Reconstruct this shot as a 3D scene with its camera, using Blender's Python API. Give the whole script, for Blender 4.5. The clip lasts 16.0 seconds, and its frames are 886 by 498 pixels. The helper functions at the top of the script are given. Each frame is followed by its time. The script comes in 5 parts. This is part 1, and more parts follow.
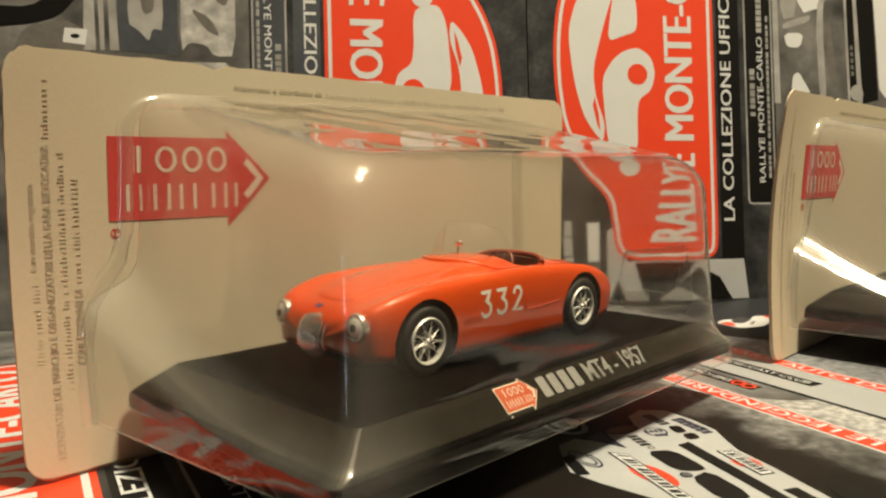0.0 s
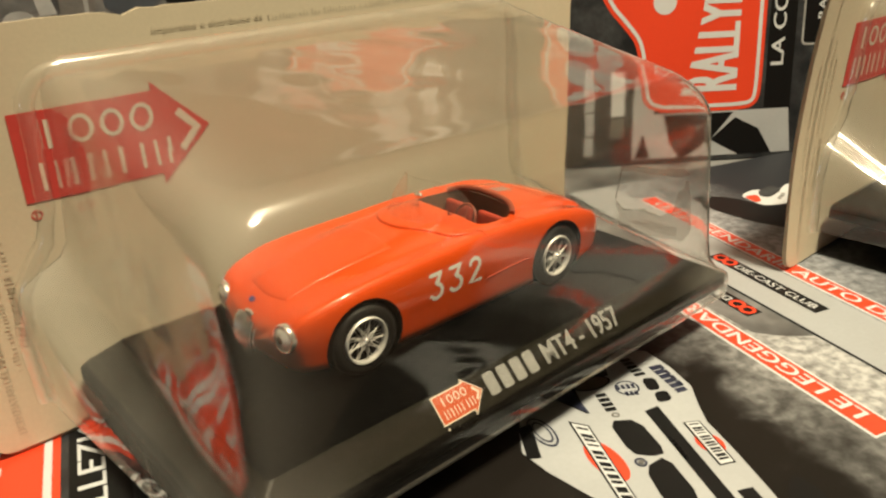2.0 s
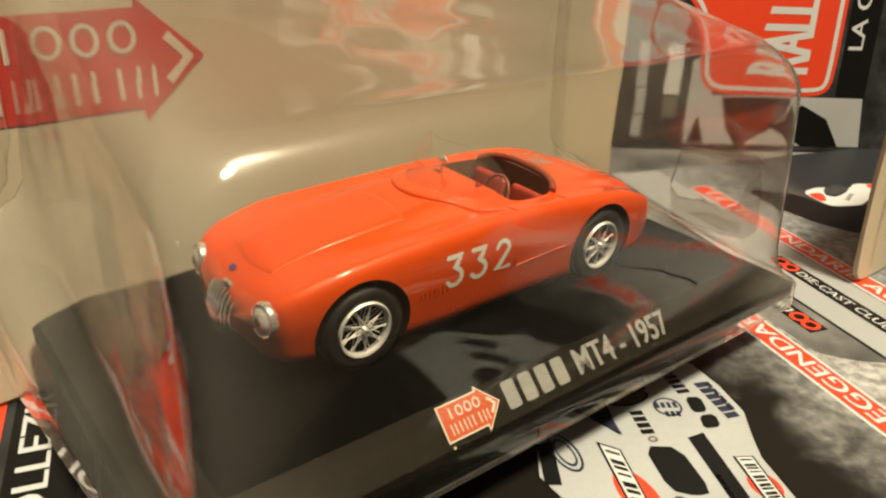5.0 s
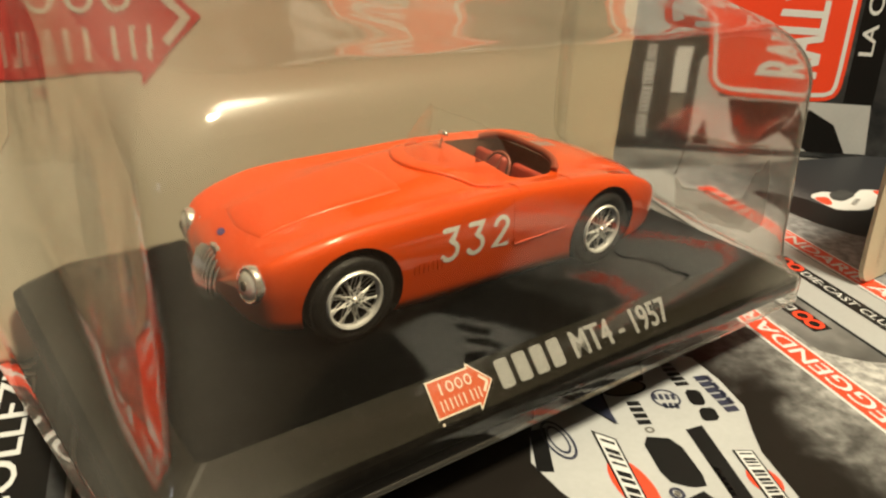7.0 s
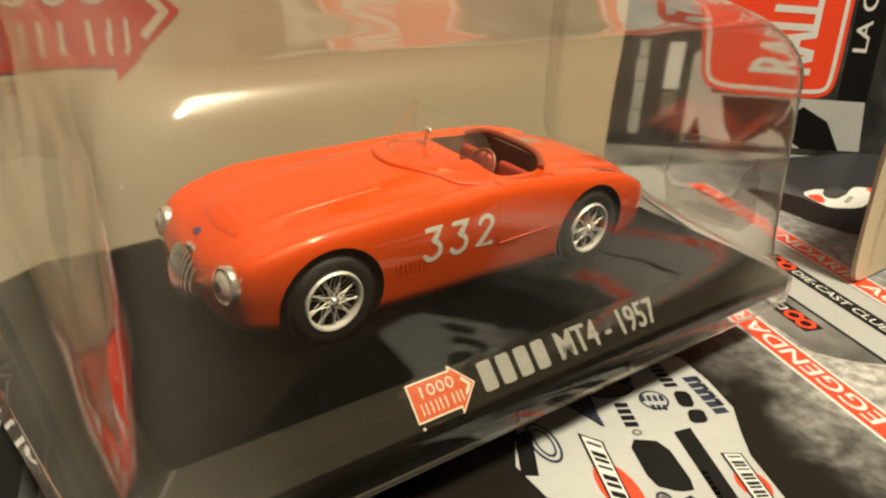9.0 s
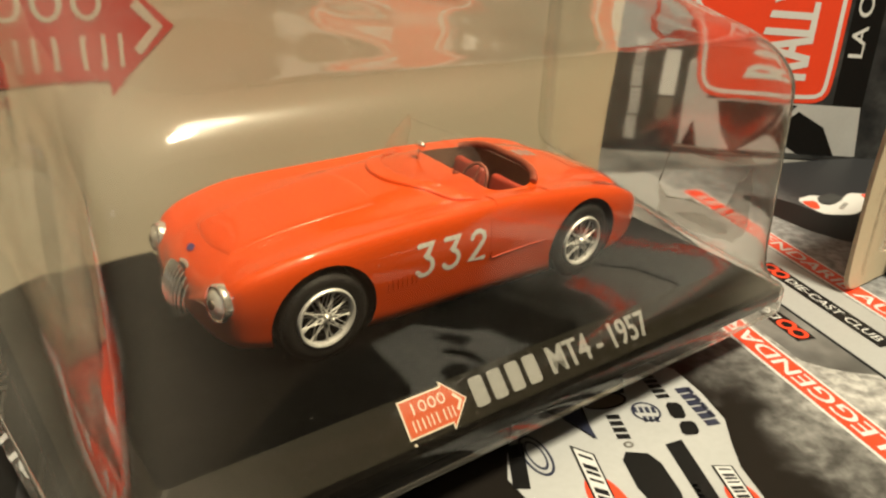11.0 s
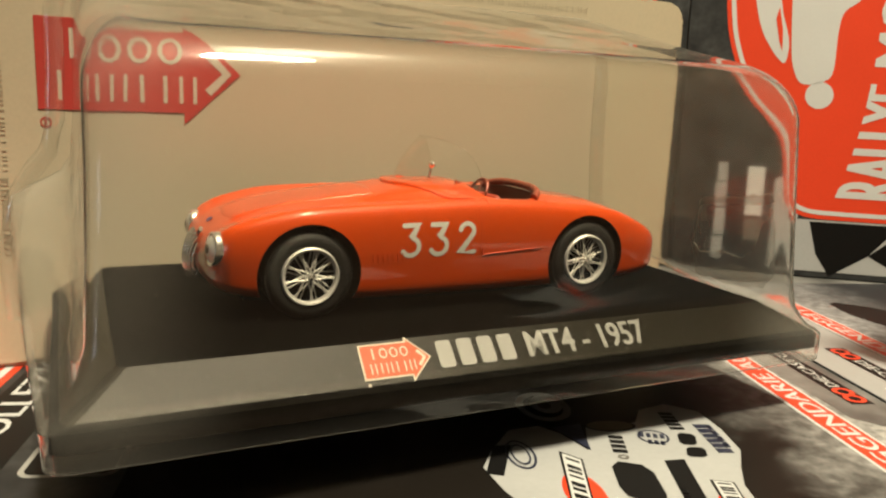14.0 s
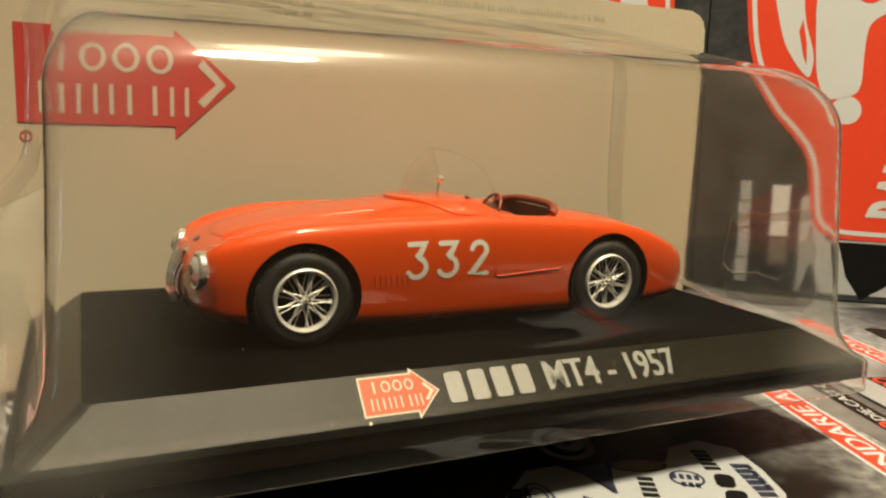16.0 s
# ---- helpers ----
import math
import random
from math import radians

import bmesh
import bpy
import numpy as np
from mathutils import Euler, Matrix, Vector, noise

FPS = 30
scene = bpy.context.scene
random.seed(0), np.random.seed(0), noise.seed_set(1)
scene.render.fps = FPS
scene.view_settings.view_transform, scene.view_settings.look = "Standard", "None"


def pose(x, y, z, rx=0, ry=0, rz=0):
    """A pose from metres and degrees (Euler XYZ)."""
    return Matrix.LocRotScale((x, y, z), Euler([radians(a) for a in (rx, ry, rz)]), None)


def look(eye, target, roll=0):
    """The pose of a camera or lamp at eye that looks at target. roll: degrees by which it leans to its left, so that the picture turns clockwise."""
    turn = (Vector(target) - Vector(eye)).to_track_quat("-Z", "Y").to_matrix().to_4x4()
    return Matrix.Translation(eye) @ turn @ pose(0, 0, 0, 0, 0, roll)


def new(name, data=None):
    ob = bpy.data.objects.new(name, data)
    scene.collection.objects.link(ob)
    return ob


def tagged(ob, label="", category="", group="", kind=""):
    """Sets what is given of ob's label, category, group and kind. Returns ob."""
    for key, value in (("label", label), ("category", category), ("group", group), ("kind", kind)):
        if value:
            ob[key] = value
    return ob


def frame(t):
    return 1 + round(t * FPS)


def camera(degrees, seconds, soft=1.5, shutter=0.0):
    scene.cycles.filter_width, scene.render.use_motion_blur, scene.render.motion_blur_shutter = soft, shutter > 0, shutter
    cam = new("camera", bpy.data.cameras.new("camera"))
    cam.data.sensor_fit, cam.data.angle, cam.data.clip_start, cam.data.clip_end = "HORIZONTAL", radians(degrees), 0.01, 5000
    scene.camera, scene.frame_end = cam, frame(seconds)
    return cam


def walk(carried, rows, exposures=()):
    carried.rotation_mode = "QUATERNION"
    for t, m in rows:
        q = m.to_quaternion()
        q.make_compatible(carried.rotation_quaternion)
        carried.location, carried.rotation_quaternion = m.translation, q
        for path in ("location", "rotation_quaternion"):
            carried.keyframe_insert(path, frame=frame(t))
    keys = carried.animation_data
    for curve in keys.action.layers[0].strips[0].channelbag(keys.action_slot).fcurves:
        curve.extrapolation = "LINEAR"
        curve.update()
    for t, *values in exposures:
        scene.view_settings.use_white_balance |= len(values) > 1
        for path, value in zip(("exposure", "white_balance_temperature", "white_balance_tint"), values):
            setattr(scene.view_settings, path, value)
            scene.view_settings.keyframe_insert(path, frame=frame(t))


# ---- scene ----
cam = camera(59.61, 16.0, soft=2.3, shutter=0.4)
PATH = [
    (0, (-0.10117, -0.10178, 0.06056), (0.25603, 0.24397, 0.00702), -0.21),
    (0.5, (-0.09953, -0.10641, 0.07521), (0.25044, 0.23880, -0.01620), -0.64),
    (1, (-0.09297, -0.11089, 0.09067), (0.23692, 0.23434, -0.05761), -1.76),
    (1.5, (-0.08182, -0.10649, 0.10176), (0.22247, 0.24313, -0.08581), -2.32),
    (2, (-0.06716, -0.09953, 0.09807), (0.23086, 0.24646, -0.10557), -1.91),
    (2.5, (-0.05906, -0.09338, 0.09490), (0.23097, 0.25308, -0.11923), -0.94),
    (3, (-0.05448, -0.08472, 0.09048), (0.22886, 0.26253, -0.13118), 0.73),
    (3.5, (-0.05255, -0.08184, 0.09055), (0.22872, 0.26460, -0.13499), 1.51),
    (3.7, (-0.05232, -0.08191, 0.09025), (0.23025, 0.26527, -0.13250), 1.49),
    (5.8, (-0.05203, -0.08162, 0.08579), (0.22983, 0.26931, -0.13192), 3.59),
    (6, (-0.05258, -0.08060, 0.08391), (0.23034, 0.27090, -0.13148), 4.02),
    (6.5, (-0.05181, -0.08149, 0.08175), (0.23238, 0.27032, -0.13148), 4.32),
    (7, (-0.05051, -0.08146, 0.08215), (0.23266, 0.26959, -0.13369), 4.26),
    (7.5, (-0.04924, -0.08118, 0.08131), (0.23475, 0.26835, -0.13591), 4.45),
    (8, (-0.04690, -0.08067, 0.08336), (0.23803, 0.26827, -0.13355), 4.51),
    (8.2, (-0.04734, -0.08101, 0.08174), (0.23726, 0.26804, -0.13545), 4.34),
    (10.5, (-0.04693, -0.08005, 0.08166), (0.23715, 0.26763, -0.13837), 4.72),
    (11, (-0.04630, -0.08085, 0.08455), (0.23803, 0.26689, -0.13507), 4.49),
    (11.5, (-0.04744, -0.08152, 0.08567), (0.23518, 0.26706, -0.13482), 4.53),
    (12, (-0.04499, -0.09165, 0.08215), (0.21208, 0.28884, -0.11571), 4.53),
    (12.5, (-0.03632, -0.10405, 0.07396), (0.19074, 0.31164, -0.08615), 3.40),
    (13, (-0.03191, -0.10964, 0.06367), (0.18705, 0.32000, -0.06850), 2.88),
    (13.5, (-0.03225, -0.11029, 0.05900), (0.18423, 0.32603, -0.05398), 2.79),
    (14, (-0.03265, -0.11213, 0.05577), (0.18316, 0.32811, -0.04227), 2.57),
    (14.5, (-0.03014, -0.11351, 0.05703), (0.18454, 0.32833, -0.03623), 2.06),
    (15, (-0.02916, -0.11261, 0.05780), (0.18398, 0.33002, -0.03519), 2.16),
    (15.5, (-0.02681, -0.10440, 0.05422), (0.18580, 0.33902, -0.03616), 1.88),
    (16, (-0.02748, -0.10209, 0.05284), (0.18275, 0.34408, -0.02922), 2.20),
]
walk(cam, [(t, look(eye, target, roll)) for t, eye, target, roll in PATH])

# ---- light ----
scene.cycles.caustics_refractive = False
scene.cycles.caustics_reflective = False
world = bpy.data.worlds.new("room_air")
world.use_nodes = True
world.node_tree.nodes["Background"].inputs[0].default_value = (1.0, 0.85, 0.62, 1)
world.node_tree.nodes["Background"].inputs[1].default_value = 0.03
scene.world = world


LAMP = (0.16, -0.30, 1.03)
bulb = bpy.data.lights.new("ceiling_lamp_light", "POINT")
bulb.energy, bulb.color, bulb.shadow_soft_size = 88.0, (1.0, 0.86, 0.58), 0.08
new("ceiling_lamp_light", bulb).location = LAMP
# faint cool evening light in the window's opening
dusk = bpy.data.lights.new("window_light", "AREA")
dusk.shape, dusk.size, dusk.size_y, dusk.energy, dusk.color = "RECTANGLE", 0.42, 0.20, 1.2, (0.74, 0.86, 1.0)
dusk_ob = new("window_light", dusk)
dusk_ob.location, dusk_ob.rotation_euler = (-1.66, -0.55, 0.04), (0, radians(-90), 0)


# ---- materials ----
def material(name, colour, rough=0.5, metal=0.0, grain=0.0, grain_scale=900.0, blotch=0.0, blotch_scale=60.0,
             bump=0.0, bump_scale=900.0, coat=0.0, other=None, spec=0.5, coat_ior=1.5):
    """A surface with a base colour, fine grain, broad blotches and fine relief, in the object's own metres."""
    m = bpy.data.materials.new(name)
    m.use_nodes = True
    nt = m.node_tree
    b = nt.nodes["Principled BSDF"]
    b.inputs["Roughness"].default_value, b.inputs["Metallic"].default_value = rough, metal
    b.inputs["Coat Weight"].default_value, b.inputs["Coat Roughness"].default_value = coat, 0.06
    b.inputs["Coat IOR"].default_value = coat_ior
    b.inputs["Specular IOR Level"].default_value = spec
    tc = nt.nodes.new("ShaderNodeTexCoord")

    def noise_node(scale, detail):
        n = nt.nodes.new("ShaderNodeTexNoise")
        n.inputs["Scale"].default_value, n.inputs["Detail"].default_value = scale, detail
        nt.links.new(tc.outputs["Object"], n.inputs["Vector"])
        return n.outputs["Fac"]

    def mixed(a, fac_socket, lo, hi, colour_b):
        ramp = nt.nodes.new("ShaderNodeMapRange")
        ramp.inputs["From Min"].default_value, ramp.inputs["From Max"].default_value = 0.3, 0.7
        ramp.inputs["To Min"].default_value, ramp.inputs["To Max"].default_value = lo, hi
        nt.links.new(fac_socket, ramp.inputs["Value"])
        mix = nt.nodes.new("ShaderNodeMix")
        mix.data_type = "RGBA"
        nt.links.new(ramp.outputs["Result"], mix.inputs["Factor"])
        if isinstance(a, tuple):
            mix.inputs["A"].default_value = a
        else:
            nt.links.new(a, mix.inputs["A"])
        mix.inputs["B"].default_value = colour_b
        return mix.outputs["Result"]

    base = (*colour, 1)
    dark = tuple(c * 0.45 for c in colour) + (1,)
    far = (*other, 1) if other else dark
    out = base
    if blotch:
        out = mixed(out, noise_node(blotch_scale, 4), 0, blotch, far)
    if grain:
        out = mixed(out, noise_node(grain_scale, 3), 0, grain, dark)
    if isinstance(out, tuple):
        b.inputs["Base Color"].default_value = out
    else:
        nt.links.new(out, b.inputs["Base Color"])
    if bump:
        bn = nt.nodes.new("ShaderNodeBump")
        bn.inputs["Strength"].default_value, bn.inputs["Distance"].default_value = bump, 0.0004
        nt.links.new(noise_node(bump_scale, 3), bn.inputs["Height"])
        nt.links.new(bn.outputs["Normal"], b.inputs["Normal"])
    return m


def photo_print(name, dark, light, start, stop, ragged, rough=0.45):
    """A printed photo of smoke: dark up to a ragged line across the sheet, pale and grainy beyond it."""
    m = material(name, dark, rough, spec=0.12)
    nt = m.node_tree
    b = nt.nodes["Principled BSDF"]
    tc, sep = nt.nodes.new("ShaderNodeTexCoord"), nt.nodes.new("ShaderNodeSeparateXYZ")
    nt.links.new(tc.outputs["Object"], sep.inputs[0])

    def noise_node(scale, detail, distortion=0.0):
        n = nt.nodes.new("ShaderNodeTexNoise")
        n.inputs["Scale"].default_value, n.inputs["Detail"].default_value, n.inputs["Distortion"].default_value = scale, detail, distortion
        nt.links.new(tc.outputs["Object"], n.inputs["Vector"])
        return n.outputs["Fac"]

    def arithmetic(kind, a, c):
        n = nt.nodes.new("ShaderNodeMath")
        n.operation = kind
        for k, v in enumerate((a, c)):
            if isinstance(v, float):
                n.inputs[k].default_value = v
            else:
                nt.links.new(v, n.inputs[k])
        return n.outputs[0]

    edge = arithmetic("ADD", sep.outputs[0], arithmetic("MULTIPLY", arithmetic("SUBTRACT", noise_node(80, 6, 0.3), 0.5), ragged))
    ramp = nt.nodes.new("ShaderNodeMapRange")
    ramp.interpolation_type = "SMOOTHSTEP"
    ramp.inputs["From Min"].default_value, ramp.inputs["From Max"].default_value = start, stop
    nt.links.new(edge, ramp.inputs["Value"])
    spots = nt.nodes.new("ShaderNodeMapRange")
    spots.inputs["From Min"].default_value, spots.inputs["From Max"].default_value = 0.34, 0.68
    spots.inputs["To Min"].default_value, spots.inputs["To Max"].default_value = 0.42, 1.10
    nt.links.new(noise_node(420, 8, 0.2), spots.inputs["Value"])
    speckle = spots.outputs[0]
    cloud = arithmetic("MULTIPLY", ramp.outputs[0], speckle)
    fac = arithmetic("MULTIPLY", cloud, arithmetic("ADD", noise_node(40, 5, 0.4), 0.40))
    mix = nt.nodes.new("ShaderNodeMix")
    mix.data_type = "RGBA"
    mix.inputs["A"].default_value, mix.inputs["B"].default_value = (*dark, 1), (*light, 1)
    nt.links.new(fac, mix.inputs["Factor"])
    nt.links.new(mix.outputs["Result"], b.inputs["Base Color"])
    return m


def clear_plastic(name, tint, rough, base_gloss, waviness, haze, grazing=0.85):
    """Thin clear sheet: see-through, with the gloss of both its faces and a faint haze."""
    m = bpy.data.materials.new(name)
    m.use_nodes = True
    nt = m.node_tree
    nt.nodes.remove(nt.nodes["Principled BSDF"])
    out = nt.nodes["Material Output"]
    clear, gloss, cloud = (nt.nodes.new(k) for k in ("ShaderNodeBsdfTransparent", "ShaderNodeBsdfGlossy", "ShaderNodeBsdfDiffuse"))
    clear.inputs["Color"].default_value = (*tint, 1)
    gloss.inputs["Color"].default_value, gloss.inputs["Roughness"].default_value = (1, 1, 1, 1), rough
    cloud.inputs["Color"].default_value = (0.8, 0.78, 0.72, 1)
    face, steep, fres = nt.nodes.new("ShaderNodeLayerWeight"), nt.nodes.new("ShaderNodeMath"), nt.nodes.new("ShaderNodeMath")
    face.inputs["Blend"].default_value = 0.5
    steep.operation, fres.operation = "POWER", "MULTIPLY_ADD"
    steep.inputs[1].default_value = 4.0
    fres.inputs[1].default_value, fres.inputs[2].default_value = grazing, base_gloss
    nt.links.new(face.outputs["Facing"], steep.inputs[0])
    nt.links.new(steep.outputs[0], fres.inputs[0])
    tc, no, bn = nt.nodes.new("ShaderNodeTexCoord"), nt.nodes.new("ShaderNodeTexNoise"), nt.nodes.new("ShaderNodeBump")
    no.inputs["Scale"].default_value, no.inputs["Detail"].default_value = 70.0, 2.0
    bn.inputs["Strength"].default_value, bn.inputs["Distance"].default_value = waviness, 0.002
    nt.links.new(tc.outputs["Object"], no.inputs["Vector"])
    nt.links.new(no.outputs["Fac"], bn.inputs["Height"])
    nt.links.new(bn.outputs["Normal"], gloss.inputs["Normal"])
    a, b = nt.nodes.new("ShaderNodeMixShader"), nt.nodes.new("ShaderNodeMixShader")
    a.inputs[0].default_value = haze
    nt.links.new(clear.outputs[0], a.inputs[1])
    nt.links.new(cloud.outputs[0], a.inputs[2])
    nt.links.new(fres.outputs[0], b.inputs[0])
    nt.links.new(a.outputs[0], b.inputs[1])
    nt.links.new(gloss.outputs[0], b.inputs[2])
    nt.links.new(b.outputs[0], out.inputs["Surface"])
    return m


def clear_sheet(name, rough, ior, waviness, film_share):
    """Clear plastic of real thickness."""
    m = bpy.data.materials.new(name)
    m.use_nodes = True
    nt = m.node_tree
    b = nt.nodes["Principled BSDF"]
    b.inputs["Base Color"].default_value = (0.985, 0.975, 0.95, 1)
    b.inputs["Transmission Weight"].default_value, b.inputs["IOR"].default_value, b.inputs["Roughness"].default_value = 1.0, ior, rough
    tc, no, bn = nt.nodes.new("ShaderNodeTexCoord"), nt.nodes.new("ShaderNodeTexNoise"), nt.nodes.new("ShaderNodeBump")
    no.inputs["Scale"].default_value, no.inputs["Detail"].default_value = 50.0, 1.0
    bn.inputs["Strength"].default_value, bn.inputs["Distance"].default_value = waviness, 0.002
    nt.links.new(tc.outputs["Object"], no.inputs["Vector"])
    nt.links.new(no.outputs["Fac"], bn.inputs["Height"])
    nt.links.new(bn.outputs["Normal"], b.inputs["Normal"])
    # soft outer gloss; the pale diffuse film paints in an uneven veil of haze
    b.inputs["Coat Weight"].default_value, b.inputs["Coat Roughness"].default_value = 0.10, 0.20
    film, mix, film_noise, amount = (nt.nodes.new(k) for k in ("ShaderNodeBsdfDiffuse", "ShaderNodeMixShader", "ShaderNodeTexNoise", "ShaderNodeMapRange"))
    film.inputs["Color"].default_value = (0.80, 0.78, 0.74, 1)
    film_noise.inputs["Scale"].default_value, film_noise.inputs["Detail"].default_value = 28.0, 5.0
    amount.inputs["From Min"].default_value, amount.inputs["From Max"].default_value = 0.35, 0.75
    amount.inputs["To Min"].default_value, amount.inputs["To Max"].default_value = 0.4 * film_share, 1.8 * film_share
    nt.links.new(tc.outputs["Object"], film_noise.inputs["Vector"])
    nt.links.new(film_noise.outputs["Fac"], amount.inputs["Value"])
    # the bends get more film: their bright rims put into the colour
    bend, milk, total = (nt.nodes.new(k) for k in ("ShaderNodeNewGeometry", "ShaderNodeMapRange", "ShaderNodeMath"))
    milk.inputs["From Min"].default_value, milk.inputs["From Max"].default_value = 0.52, 0.60
    milk.inputs["To Max"].default_value = 0.03
    nt.links.new(bend.outputs["Pointiness"], milk.inputs["Value"])
    nt.links.new(amount.outputs[0], total.inputs[0])
    nt.links.new(milk.outputs[0], total.inputs[1])
    # narrow ends rubbed duller; their milky glare is painted in as pale haze
    place, along, ends, worn, dull = (nt.nodes.new(k) for k in ("ShaderNodeSeparateXYZ", "ShaderNodeMath", "ShaderNodeMapRange", "ShaderNodeMath", "ShaderNodeMapRange"))
    nt.links.new(tc.outputs["Object"], place.inputs[0])
    from_mid = nt.nodes.new("ShaderNodeMath")
    from_mid.operation, from_mid.inputs[1].default_value = "SUBTRACT", 0.0284
    along.operation = "ABSOLUTE"
    nt.links.new(place.outputs[0], from_mid.inputs[0])
    nt.links.new(from_mid.outputs[0], along.inputs[0])
    ends.interpolation_type = "SMOOTHSTEP"
    ends.inputs["From Min"].default_value, ends.inputs["From Max"].default_value = 0.040, 0.062
    nt.links.new(along.outputs[0], ends.inputs["Value"])
    worn.operation = "MULTIPLY"
    nt.links.new(ends.outputs[0], worn.inputs[0])
    nt.links.new(film_noise.outputs["Fac"], worn.inputs[1])
    dull.inputs["To Min"].default_value, dull.inputs["To Max"].default_value = rough, rough + 0.05
    nt.links.new(worn.outputs[0], dull.inputs["Value"])
    nt.links.new(dull.outputs[0], b.inputs["Roughness"])
    haze = nt.nodes.new("ShaderNodeMath")
    haze.operation, haze.inputs[1].default_value = "MULTIPLY_ADD", 0.085
    nt.links.new(worn.outputs[0], haze.inputs[0])
    nt.links.new(total.outputs[0], haze.inputs[2])
    nt.links.new(haze.outputs[0], mix.inputs[0])
    nt.links.new(b.outputs[0], mix.inputs[1])
    nt.links.new(film.outputs[0], mix.inputs[2])
    nt.links.new(mix.outputs[0], nt.nodes["Material Output"].inputs["Surface"])
    return m


